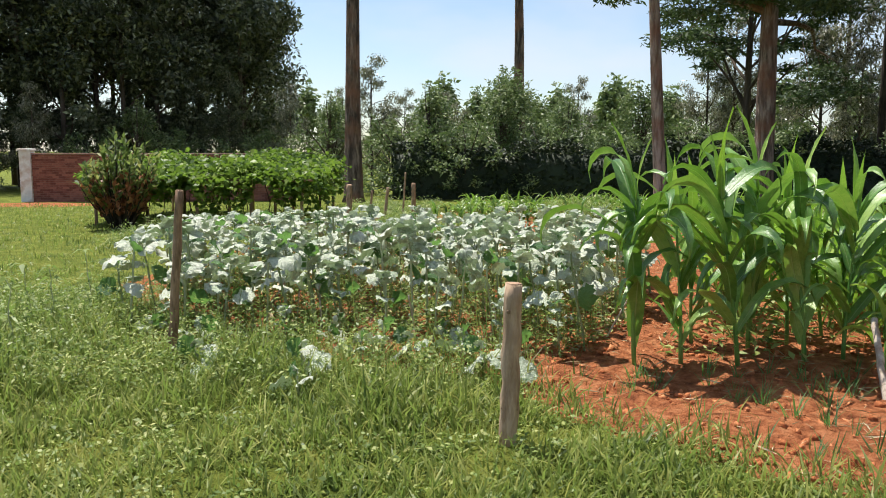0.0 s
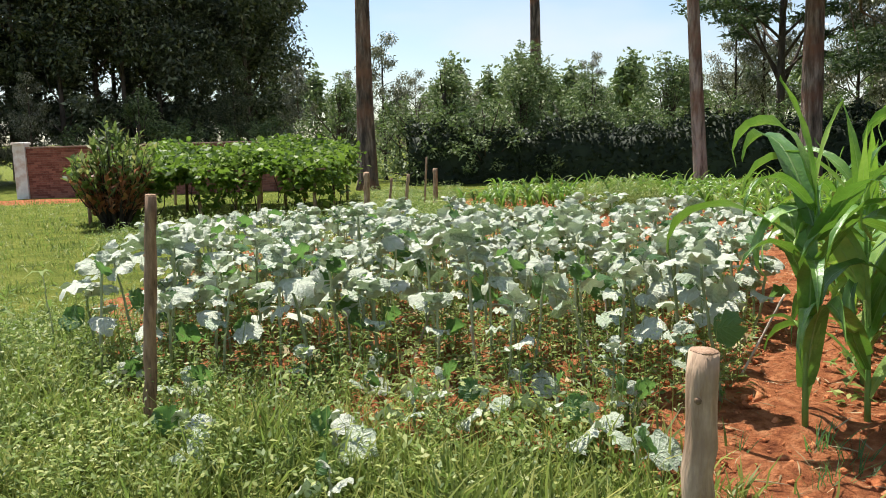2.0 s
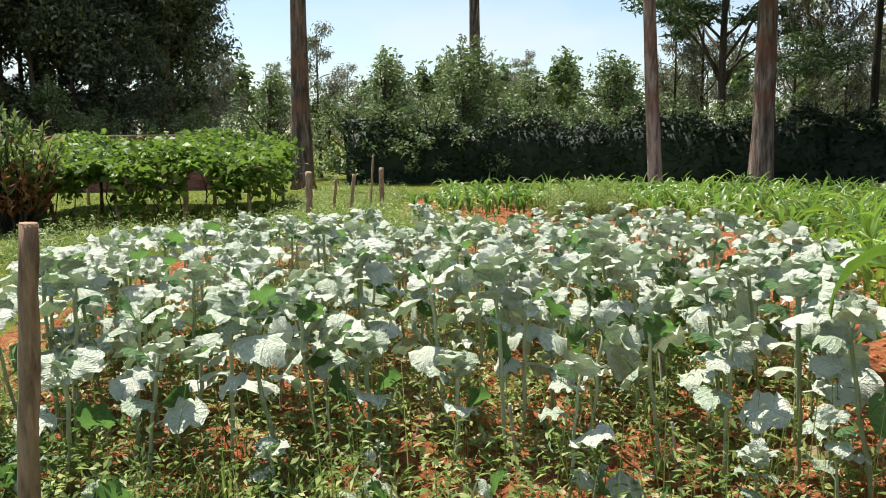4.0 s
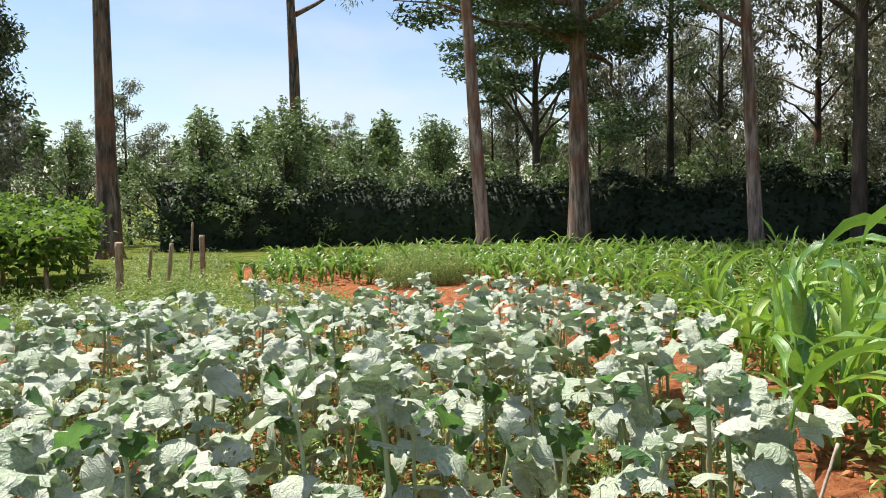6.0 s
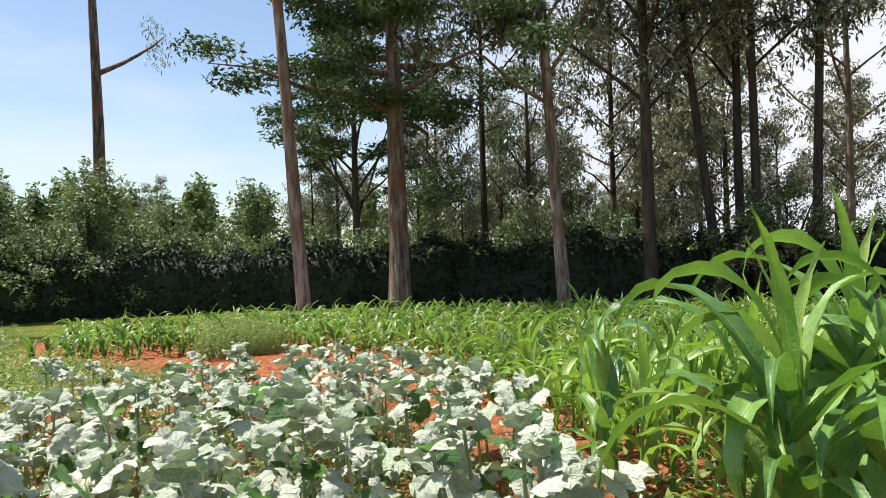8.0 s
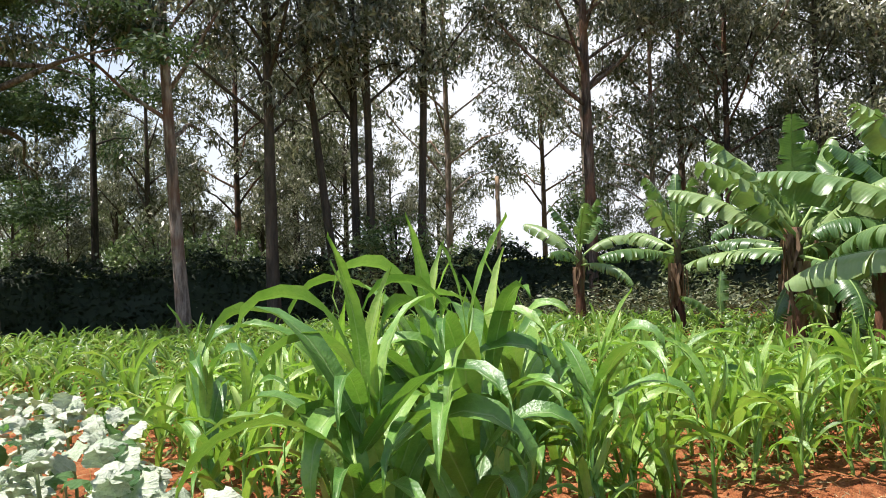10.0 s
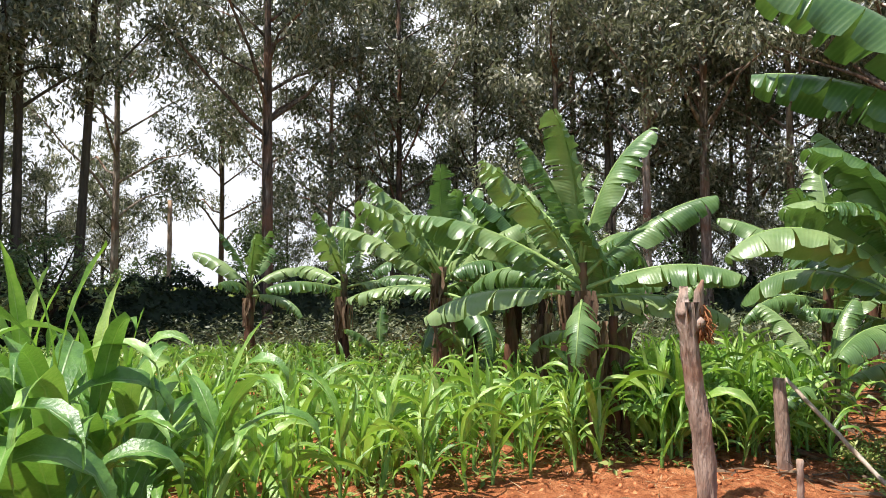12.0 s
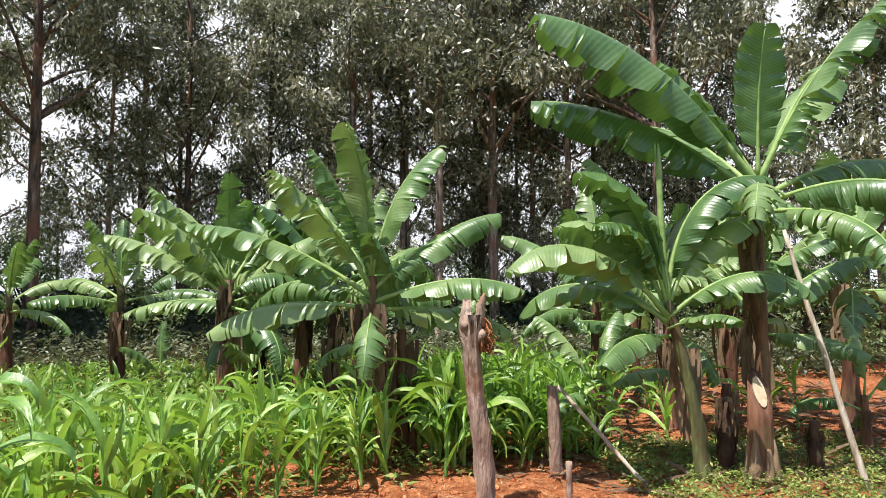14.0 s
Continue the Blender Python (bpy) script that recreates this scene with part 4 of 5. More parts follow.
def maize_leaf_mesh(seed, mat, rows=11, cols=5, arch=None):
    r = rng(seed)
    droop = arch if arch is not None else r.uniform(0.25, 1.5)
    ph = r.rand() * 6.283

    def half(u):
        return 0.062 * np.clip(np.sin(math.pi * (0.14 + 0.86 * u) ** 0.8), 0.03, 1)

    def spine(u):
        a = 1.28 - u * 0.35 - droop * 3.3 * np.clip(u - 0.25, 0, 1) ** 1.4
        n = rows
        au = a[:, 0]
        step = 1.0 / (n - 1)
        x = np.concatenate([[0], np.cumsum(np.cos((au[1:] + au[:-1]) / 2)) * step])
        z = np.concatenate([[0], np.cumsum(np.sin((au[1:] + au[:-1]) / 2)) * step])
        return np.repeat(x[:, None], u.shape[1], 1), np.repeat(z[:, None], u.shape[1], 1)

    def lift(u, w):
        return 0.022 * np.abs(w) + 0.010 * np.sin(u * 24 + ph + w * 2) * np.abs(w)
    V, F, uv = blade(1.0, rows, cols, half, spine, lift, seed)
    tw = np.linspace(0, r.normal() * 0.7, rows).repeat(cols)
    y, z0 = V[:, 1].copy(), V[:, 2].copy()
    V[:, 1] = y * np.cos(tw)
    V[:, 2] = z0 + y * np.sin(tw)
    return V, F, uv


maize_tall_leaves = [mesh("leaf", *maize_leaf_mesh(360 + i, None, arch=0.75 + 0.13 * i)[:2], M_MAIZE_TALL, maize_leaf_mesh(360 + i, None)[2]) for i in range(7)]
maize_leaves = [mesh("leaf", *maize_leaf_mesh(300 + i, M_MAIZE)[:2], M_MAIZE, maize_leaf_mesh(300 + i, M_MAIZE)[2]) for i in range(7)]
maize_spears = [mesh("leaf", *maize_leaf_mesh(310 + i, M_MAIZE, arch=0.08)[:2], M_MAIZE, maize_leaf_mesh(310 + i, M_MAIZE)[2]) for i in range(2)]


def maize_plant(seed, height, leaves, long, label, slim=1.0):
    r = rng(seed)
    ob = thing("maize_plant", label, "maize", pose(0, 0, -50), "maize field")
    n = 8
    zs = np.linspace(-0.04, height, n)
    P = np.stack([0.012 * np.sin(zs * 4 + seed), 0.012 * np.cos(zs * 3 + seed), zs], -1)
    part("stalk", mesh("stalk", *tube(P, np.linspace(0.017, 0.007, n) * (1 + 0.12 * (np.arange(n) % 2)), 8), M_MAIZE_STALK), ob)
    a0 = r.rand() * 360
    for i in range(leaves):
        f = i / (leaves - 1)
        L = long * (0.70 + 0.45 * math.sin(math.pi * (0.15 + 0.7 * f))) * r.uniform(0.72, 1.15)
        m = pose(0, 0, height * (0.12 + 0.86 * f)) @ pose(0, 0, 0, 0, 0, a0 + i * 180 + r.normal() * 40) @ pose(0, 0, 0, r.normal() * 10, -2 + 8 * f + r.normal() * 15, 0) @ Matrix.Diagonal((L, L * slim * r.uniform(0.8, 1.15), L, 1))
        part("leaf", (maize_tall_leaves if height > 1 else maize_leaves)[r.randint(7)], ob, m=m)
    for i in range(2):
        part("leaf", maize_spears[i], ob, m=pose(0, 0, height * 0.90) @ pose(0, 0, 0, 0, 0, a0 + 90 + i * 170) @ pose(0, 0, 0, 0, -14 - 6 * i, 0) @ Matrix.Scale(long * (0.80 - 0.15 * i), 4))
    return ob


tall_kinds = [maize_plant(320 + i, h, n, l, "tall maize plant with broad arching green leaves", 1.08) for i, (h, n, l) in enumerate([(1.25, 15, 0.86), (1.13, 14, 0.88), (1.36, 15, 0.84)])]
mid_kinds = [maize_plant(330 + i, h, n, l, "young maize plant with arching green leaves", 0.74) for i, (h, n, l) in enumerate([(0.60, 9, 0.76), (0.48, 8, 0.78), (0.74, 10, 0.72), (0.54, 8, 0.80), (0.36, 7, 0.70), (0.66, 8, 0.66)])]
r = rng(340)
tall_spots = [(1.40, 5.50, 0.95), (1.78, 5.58, 1.0), (2.12, 5.38, 1.06), (2.34, 5.78, 1.04), (2.62, 5.45, 1.0), (3.0, 5.6, 0.9), (3.35, 5.35, 0.85),
              (2.02, 6.1, 0.92), (2.72, 5.95, 0.9), (3.2, 6.0, 0.85), (3.6, 5.8, 0.85), (2.6, 7.5, 0.8)]
used = set()


def put(kinds, k, m):
    ob = kinds[k]
    if ob.name in used:
        return copy_thing(ob, m)
    used.add(ob.name)
    ob.matrix_basis = unscaled(m)
    return ob


for i, (x, y, s) in enumerate(tall_spots):
    put(tall_kinds, i % 3, pose(x, y, on_ground(x, y), r.normal() * 3, r.normal() * 3, r.uniform(0, 360)) @ Matrix.Scale(s, 4))
near_plants, far_plants = [], []
for y in np.arange(-0.6, 21.6, 0.355):
    for x in np.arange(-0.4, 18, 0.375):
        px, py = x + r.uniform(-0.15, 0.15), y + r.uniform(-0.15, 0.15)
        if not inside(px, py, MAIZE_BED) or r.rand() < 0.12:
            continue
        if min((px - a) ** 2 + (py - b) ** 2 for a, b, c in tall_spots) < 0.08:
            continue
        (near_plants if math.hypot(px + 0.9, py - 3.7) < (12.0 if py < 3.2 else 8.0) else far_plants).append((px, py))
for x, y in near_plants:
    d = math.hypot(x + 0.9, y - 3.7)
    s = r.uniform(0.85, 1.15) * (0.98 if d < 6 or y < 3.0 else 0.92)
    put(mid_kinds, r.randint(6), pose(x, y, on_ground(x, y), r.normal() * 4, r.normal() * 4, r.uniform(0, 360)) @ Matrix.Scale(s, 4))
for x, y in [(7.6, -0.9), (8.2, -0.5), (8.9, -1.2), (9.6, -0.9), (7.9, -1.6), (10.6, -1.5), (8.4, -2.3), (9.9, -2.6), (7.3, 1.2), (7.0, 0.8), (12.2, -1.9), (10.0, 0.2), (6.9, 1.9), (7.5, 1.7)]:
    put(mid_kinds, r.randint(6), pose(x, y, on_ground(x, y), r.normal() * 4, r.normal() * 4, r.uniform(0, 360)) @ Matrix.Scale(r.uniform(0.55, 0.95), 4))
for i in range(85):                              # self-sown plants crowding the near rows
    x, y = r.uniform(2.6, 9.5), r.uniform(0.4, 5.4)
    if inside(x, y, MAIZE_BED):
        put(mid_kinds, r.randint(6), pose(x, y, on_ground(x, y), r.normal() * 6, r.normal() * 6, r.uniform(0, 360)) @ Matrix.Scale(r.uniform(0.55, 0.85), 4))
for i in range(30):                              # the thick stand beyond the dead trunk
    x, y = r.uniform(6.9, 8.8), r.uniform(0.8, 2.4)
    put(mid_kinds, r.randint(6), pose(x, y, on_ground(x, y), r.normal() * 4, r.normal() * 4, r.uniform(0, 360)) @ Matrix.Scale(r.uniform(0.85, 1.1), 4))
pieces = []
lo = [maize_leaf_mesh(350 + i, None, 6, 3)[:2] for i in range(5)]
for x, y in far_plants:
    h = r.uniform(0.14, 0.30)
    z = on_ground(x, y)
    pieces.append(tube([(x, y, z), (x, y, z + h)], [0.015, 0.008], 5))
    a0 = r.rand() * 6.283
    k = 7
    P = np.stack([np.full(k, x), np.full(k, y), z + h * np.linspace(0.15, 1, k)], -1)
    R = turns(a0 + np.arange(k) * math.pi + r.normal(size=k) * 0.4, r.normal(size=k) * 0.1 + 0.05, np.zeros(k))
    for i in range(k):
        V, F = lo[r.randint(5)]
        pieces.append(((V @ R[i].T) * r.uniform(0.36, 0.62) + P[i], F))
tagged(new("maize_rows", mesh("maize_rows", *joined(pieces), M_MAIZE_FAR)), "rows of young maize stretching to the far hedge", "maize", kind="stuff")

# ---- bananas ----


def banana_leaf(seed, torn=0.5, arch=0.7, half_w=0.11, fold=1.3, pet=0.20):
    """One unit long along +x from its base: stalk, midrib and two blade halves hanging from it, slit into strips."""
    r = rng(seed)
    n = 72
    u = np.linspace(0, 1, n)
    ang = 0.22 - arch * 1.15 * u ** 1.8
    x = np.concatenate([[0], np.cumsum(np.cos((ang[1:] + ang[:-1]) / 2))]) / (n - 1)
    z = np.concatenate([[0], np.cumsum(np.sin((ang[1:] + ang[:-1]) / 2))]) / (n - 1)
    spine = np.stack([x, np.zeros(n), z], -1)
    rib = tube(spine[::4], np.interp(np.linspace(0, 1, len(spine[::4])), [0, pet, 0.5, 1], [0.018, 0.012, 0.008, 0.003]), 7)
    quads, verts, uvs = [], [], []
    cols = 6
    for side in (-1, 1):
        k = int(pet * n)
        half_fold = fold * r.uniform(0.8, 1.2)
        while k < n - 1:
            e = min(n - 1, k + int(r.choice([2, 3, 4, 5]) if r.rand() < torn else r.choice([6, 8, 11])))
            tilt = r.normal() * 0.42 * torn
            strip = 1 - r.uniform(0, 0.22) * torn
            slit = 0.004 + 0.020 * torn * r.rand()
            curl = r.uniform(0.1, 0.5)
            base = len(verts)
            for q in range(k, e + 1):
                w = (u[q] - pet) / (1 - pet)
                hw = strip * half_w * max(0.05, math.sin(math.pi * min(1.0, 0.06 + 0.90 * w) ** 0.95)) ** 0.42
                along = (q - k) / max(1, e - k) - 0.5
                y = zz = 0.0
                for c in range(cols):
                    f = c / (cols - 1)
                    a = 0.38 - half_fold * f ** 0.7 + tilt * f + 0.06 * math.sin(7 * w + seed) - 0.10 * f * math.cos(along * 5)
                    if c:
                        y += hw / (cols - 1) * math.cos(a)
                        zz += hw / (cols - 1) * math.sin(a)
                    shift = hw * f * (0.22 + 0.1 * tilt) - along * 2 * slit * f ** 2 - curl * 0.02 * f ** 2
                    verts.append((spine[q, 0] + shift * math.cos(ang[q]) - zz * math.sin(ang[q]), side * (y + 0.004), spine[q, 2] + zz * math.cos(ang[q]) + shift * math.sin(ang[q])))
                    uvs.append((u[q], 0.5 + side * f * 0.5))
            for q in range(e - k):
                for c in range(cols - 1):
                    i = base + q * cols + c
                    quads.append((i, i + cols, i + cols + 1, i + 1) if side > 0 else (i, i + 1, i + cols + 1, i + cols))
            k = e
    return mesh("leaf", np.array(verts), np.array(quads), M_BANANA, np.array(uvs)), mesh("midrib", *rib, M_BANANA_RIB)


def rolled_leaf():
    """The youngest leaf, still rolled up into a spear along +x."""
    u = np.linspace(0, 1, 14)
    V, F = tube(np.stack([u, 0.004 * np.sin(u * 8), 0.004 * np.cos(u * 6)], -1), np.interp(u, [0, 0.25, 0.5, 0.9, 1], [0.009, 0.012, 0.020, 0.016, 0.003]), 12, rough=0.05, seed=9)
    rib = tube(np.stack([u, 0 * u, -0.018 + 0 * u], -1), np.full(14, 0.005), 5)
    return mesh("leaf", V, F, M_BANANA_RIB), mesh("midrib", *rib, M_BANANA_RIB)


banana_kinds = [banana_leaf(400 + i, t, a, w, f) for i, (t, a, w, f) in enumerate([(0.6, 0.55, 0.20, 2.0), (0.8, 1.05, 0.19, 2.2), (0.35, 0.70, 0.20, 1.7), (0.85, 0.40, 0.19, 2.1),
                                                                                  (0.0, 0.25, 0.19, 0.5), (0.75, 1.35, 0.19, 2.0)])] + [rolled_leaf(), banana_leaf(408, 0.3, 1.5, 0.19, 1.6)]


def dry_leaf_mesh(seed):
    r = rng(seed)
    parts = []
    for i in range(9):
        a = r.normal() * 0.5
        L = r.uniform(0.35, 0.8)
        u = np.linspace(0, 1, 6)
        w = 0.022 * np.sin(math.pi * (0.1 + 0.9 * u)) + 0.008
        cx = 0.03 + 0.05 * np.sin(u * 3 + i) + 0.02 * i % 0.05
        V = np.concatenate([np.stack([cx, a * 0.12 + w + 0.02 * np.sin(u * 9 + i), -u * L], -1), np.stack([cx + 0.02, a * 0.12 - w, -u * L], -1)])
        parts.append((V, np.array([[q, q + 1, q + 7, q + 6] for q in range(5)])))
    return mesh("dry_leaf", *joined(parts), M_BANANA_DRY)


dry_kinds = [dry_leaf_mesh(430 + i) for i in range(3)]


def banana_plant(x, y, stem, dia, leaves, label, seed, lean=(0, 0), dry=3, up=(68, -4), spec=None, bark=None):
    """leaves: length of each, from the oldest and lowest to the youngest."""
    r = rng(seed)
    ob = thing("banana_plant", label, "banana", pose(x, y, on_ground(x, y)), "banana grove")
    n = 15
    t = np.linspace(0, 1, n)
    P = np.stack([lean[0] * t ** 1.5 + 0.01 * np.sin(t * 9), lean[1] * t ** 1.5, stem * t - 0.05], -1)
    part("pseudostem", mesh("pseudostem", *tube(P, dia / 2 * (1.0 - 0.45 * t + 0.35 * np.exp(-t * 9)) * (1 + 0.06 * r.normal(size=n)), 16, rough=0.09, seed=seed), bark or M_BANANA_STEM), ob)
    a0 = r.rand() * 360
    k = len(leaves)
    for yaw, raise_, L, v in spec or ():
        f = np.clip((raise_ + 14) / 80, 0, 1)
        top = P[-1] - [0, 0, 0.38 * (1 - f)]
        lf = part("leaf", banana_kinds[v][0], ob, m=pose(*top) @ pose(0, 0, 0, 0, 0, yaw) @ pose(0, 0, 0, r.normal() * 8, -raise_, 0) @ Matrix.Scale(L, 4))
        part("midrib", banana_kinds[v][1], lf, "pale green midrib")
    for i, L in enumerate(() if spec else [0.92 * v for v in leaves]):
        f = i / max(1, k - 1)
        v = r.choice([0, 1, 3, 5]) if f < 0.5 else r.choice([0, 2, 3])
        raise_ = up[1] + (up[0] - up[1]) * f ** 1.2 + r.normal() * 9
        top = P[-1] - [0, 0, 0.38 * (1 - f) * min(1, stem)]
        m = pose(*top) @ pose(0, 0, 0, 0, 0, a0 + i * 137.5 + r.normal() * 24) @ pose(0, 0, 0, r.normal() * 9, -raise_, 0) @ Matrix.Scale(L, 4)
        lf = part("leaf", banana_kinds[v][0], ob, m=m)
        part("midrib", banana_kinds[v][1], lf, "pale green midrib")
    for i in range(dry):
        z = stem * r.uniform(0.6, 1.0)
        j = int(z / stem * 14)
        part("dry_leaf", dry_kinds[i % 3], ob, "hanging dry brown leaf", pose(P[j, 0], P[j, 1], z) @ pose(0, 0, 0, 0, 0, r.uniform(0, 360)) @ pose(dia * 0.18, 0, 0) @ Matrix.Scale(min(1.0, stem * 0.6) * r.uniform(0.8, 1.2), 4))
    return ob


TALL = "tall banana plant with torn green leaves and a brown stem"
YOUNG = "young banana plant with broad green leaves"
banana_plant(7.1, 2.95, 2.0, 0.16, [], TALL, 501, lean=(0.0, 0.12),
             spec=[(88, 22, 2.0, 0), (80, -4, 1.75, 2), (125, 40, 1.6, 3), (65, 46, 1.6, 0), (110, 60, 1.45, 3), (-85, 66, 1.6, 2), (-88, 32, 1.6, 0), (-108, 8, 1.6, 2), (-76, -8, 1.6, 0),
                   (150, 70, 1.6, 0), (20, 30, 1.9, 0), (175, -14, 1.2, 5), (50, 10, 1.8, 1), (-30, 20, 1.8, 1)])
banana_plant(7.35, 2.75, 1.45, 0.15, [1.0, 1.1, 1.2, 1.3, 1.3], TALL, 524, dry=4)
banana_plant(10.0, 4.9, 2.1, 0.20, [1.7, 1.9, 2.0, 2.0, 2.1, 2.0, 1.9, 1.8, 1.6], TALL, 522)
banana_plant(10.2, 3.5, 1.9, 0.20, [1.7, 1.9, 2.0, 2.0, 2.1, 2.0, 1.9, 1.8, 1.6], TALL, 523)
banana_plant(7.3, 2.65, 0.5, 0.13, [0.6, 0.7, 0.8, 0.7, 0.6], YOUNG, 502, dry=0)
banana_plant(11.3, 4.0, 2.1, 0.24, [1.79, 1.9, 1.9, 2.02, 2.02, 2.02, 1.9, 1.79, 1.57, 1.57], TALL, 503)
banana_plant(11.6, 5.2, 2.2, 0.24, [1.79, 2.02, 2.02, 2.02, 2.13, 2.02, 1.9, 1.79, 1.57, 1.57], TALL, 504)
banana_plant(11.2, 4.65, 1.9, 0.20, [1.57, 1.79, 1.79, 1.9, 1.79, 1.79, 1.57, 1.57], TALL, 505)
banana_plant(12.6, 3.1, 2.2, 0.24, [1.79, 2.02, 2.02, 2.02, 2.13, 2.02, 1.9, 1.79, 1.79], TALL, 506)
banana_plant(14.6, 7.6, 2.1, 0.24, [1.68, 1.9, 1.9, 2.02, 1.9, 1.79, 1.68, 1.46, 1.46], TALL, 507)
banana_plant(16.5, 10.4, 2.0, 0.26, [1.79, 1.9, 1.9, 2.02, 1.9, 1.79, 1.68, 1.46, 1.46], TALL, 508)
banana_plant(13.6, 6.6, 0.6, 0.12, [0.9, 1.0, 1.1, 1.0], YOUNG, 509, dry=0)
banana_plant(6.15, 0.02, 1.72, 0.15, [], "leafy banana plant with broad green leaves and a rolled spear", 510, dry=1, lean=(0.0, 0.32), bark=M_BANANA_GREEN,
             spec=[(92, 74, 1.7, 7), (80, 54, 1.5, 7), (98, 36, 1.9, 7), (70, 24, 1.6, 7), (-92, 70, 1.8, 7), (-80, 52, 1.7, 5), (-112, 30, 1.5, 7), (120, 56, 1.3, 5), (128, -6, 1.2, 2), (-50, 62, 1.7, 7), (60, 64, 1.6, 0),
                   (20, 20, 1.7, 0), (-150, 10, 0.8, 2), (90, 88, 1.5, 6)])
banana_plant(6.3, -0.66, 2.95, 0.145, [], "tall banana plant with a brown stem and huge leaves", 511, dry=4, lean=(0.1, -0.10),
             spec=[(98, 38, 2.9, 2), (82, 24, 2.5, 0), (182, 74, 1.5, 4), (-60, 42, 2.3, 3), (-90, 16, 2.2, 1), (-112, 52, 2.2, 3), (200, -12, 1.7, 1), (-150, 2, 2.0, 1),
                   (20, 30, 2.2, 0), (150, 6, 1.4, 5), (-30, 0, 2.0, 1), (60, -12, 1.9, 5), (80, 50, 1.6, 3)])
for q, (dx, dy, h) in enumerate([(-0.05, 0.42, 0.75), (-0.22, -0.38, 0.6), (0.2, 0.26, 0.9)]):
    banana_plant(6.3 + dx, -0.66 + dy, h, 0.15, [], "old cut banana stem wrapped in dry brown sheaths", 530 + q, dry=5)
banana_plant(7.9, -1.5, 1.7, 0.2, [1.4, 1.6, 1.8, 1.8, 1.9, 1.8, 1.7], TALL, 525, dry=5)
banana_plant(9.0, -0.9, 1.6, 0.2, [1.4, 1.6, 1.7, 1.8, 1.8, 1.7, 1.6], TALL, 526, dry=4)
banana_plant(7.6, 0.55, 0.9, 0.16, [0.9, 1.1, 1.2, 1.2, 1.1, 1.0], YOUNG, 512, dry=2)
banana_plant(9.3, -1.9, 2.0, 0.24, [1.68, 1.9, 1.9, 2.02, 2.02, 2.02, 1.9, 1.68, 1.68], TALL, 513)
banana_plant(8.6, -3.2, 2.1, 0.24, [1.68, 1.9, 1.9, 2.02, 2.02, 2.02, 1.9, 1.68, 1.68], TALL, 514)
banana_plant(11.2, -3.4, 2.2, 0.24, [1.68, 1.9, 1.9, 2.02, 2.02, 2.02, 1.9, 1.68, 1.68], TALL, 515)
banana_plant(11.8, -0.9, 1.1, 0.20, [1.34, 1.57, 1.57, 1.68, 1.68, 1.57, 1.57], TALL, 516)
banana_plant(10.4, -0.4, 1.9, 0.22, [1.68, 1.9, 1.9, 2.02, 2.02, 1.9, 1.79, 1.79], TALL, 518)
banana_plant(13.6, -2.2, 2.2, 0.24, [1.79, 2.02, 2.02, 2.02, 2.02, 1.9, 1.79, 1.79], TALL, 519)
banana_plant(13.2, 5.0, 2.1, 0.24, [1.79, 2.02, 2.02, 2.02, 2.02, 1.9, 1.79, 1.79], TALL, 520)
banana_plant(10.3, 4.6, 0.9, 0.16, [1.0, 1.2, 1.2, 1.1, 1.0], YOUNG, 521, dry=1)
banana_plant(7.1, -2.3, 0.7, 0.14, [0.9, 1.0, 1.1, 1.0], YOUNG, 517, dry=1)

# ---- posts, sticks and stumps ----


def rough_post(name, label, base, top, dia, seed, mat=None, end=True, knots=5, taper=0.9, category="post"):
    r = rng(seed)
    base, top = np.array(base, float), np.array(top, float)
    base[2] += on_ground(base[0], base[1]) - 0.12
    ob = thing(name, label, category, pose(*base))
    n = 14
    P = bend((0, 0, 0), top - base, n, 0, seed, dia * 0.04)
    V, F = tube(P, dia / 2 * np.linspace(1, taper, n) * (1 + 0.035 * r.normal(size=n)), 14, rough=0.025, seed=seed)
    part("shaft", mesh("shaft", V, F, mat or M_WOOD), ob)
    for i in range(knots):
        q = P[r.randint(2, n - 1)]
        a = r.rand() * 6.283
        d = np.array([math.cos(a), math.sin(a), 0.4])
        part("knot", mesh("knot", *tube([q + d * dia * 0.34, q + d * dia * 0.45, q + d * dia * 0.50], [dia * 0.17, dia * 0.10, dia * 0.03], 8), mat or M_WOOD), ob)
    if end:
        d = (P[-1] - P[-2]) / np.linalg.norm(P[-1] - P[-2])
        part("sawn_end", mesh("sawn_end", *tube([P[-1] - d * 0.002, P[-1] + d * 0.004], [dia / 2 * taper * 0.93, dia / 2 * taper * 0.9], 14, rough=0.03), M_WOOD_END), ob, "pale sawn end grain")
    return ob


rough_post("fence_post", "short thick weathered wooden fence post", (0.34, 3.93, 0), (0.37, 3.95, 0.86), 0.105, 600)
rough_post("fence_post", "thin tall weathered wooden stake with a cut top", (-2.04, 5.6, 0), (-1.93, 5.62, 1.28), 0.07, 601, taper=0.85)
for i, (x, y, h, l, d) in enumerate([(-2.15, 17.4, 0.95, 0.03, 0.14), (-1.75, 17.9, 0.8, 0.1, 0.06), (-1.45, 18.6, 0.85, 0.12, 0.08), (-1.05, 19.6, 1.2, 0.1, 0.05), (-0.8, 20.5, 0.9, 0.02, 0.12)]):
    rough_post("fence_stake", "crooked old wooden stake in rough grass", (x, y, 0), (x + l, y, h), d, 610 + i, knots=1, end=i in (0, 4))
rough_post("leaning_stick", "bare grey stick leaning in red earth", (2.75, 4.55, 0), (2.95, 5.15, 0.42), 0.05, 620, mat=M_POLE, knots=2, end=False, category="stick")
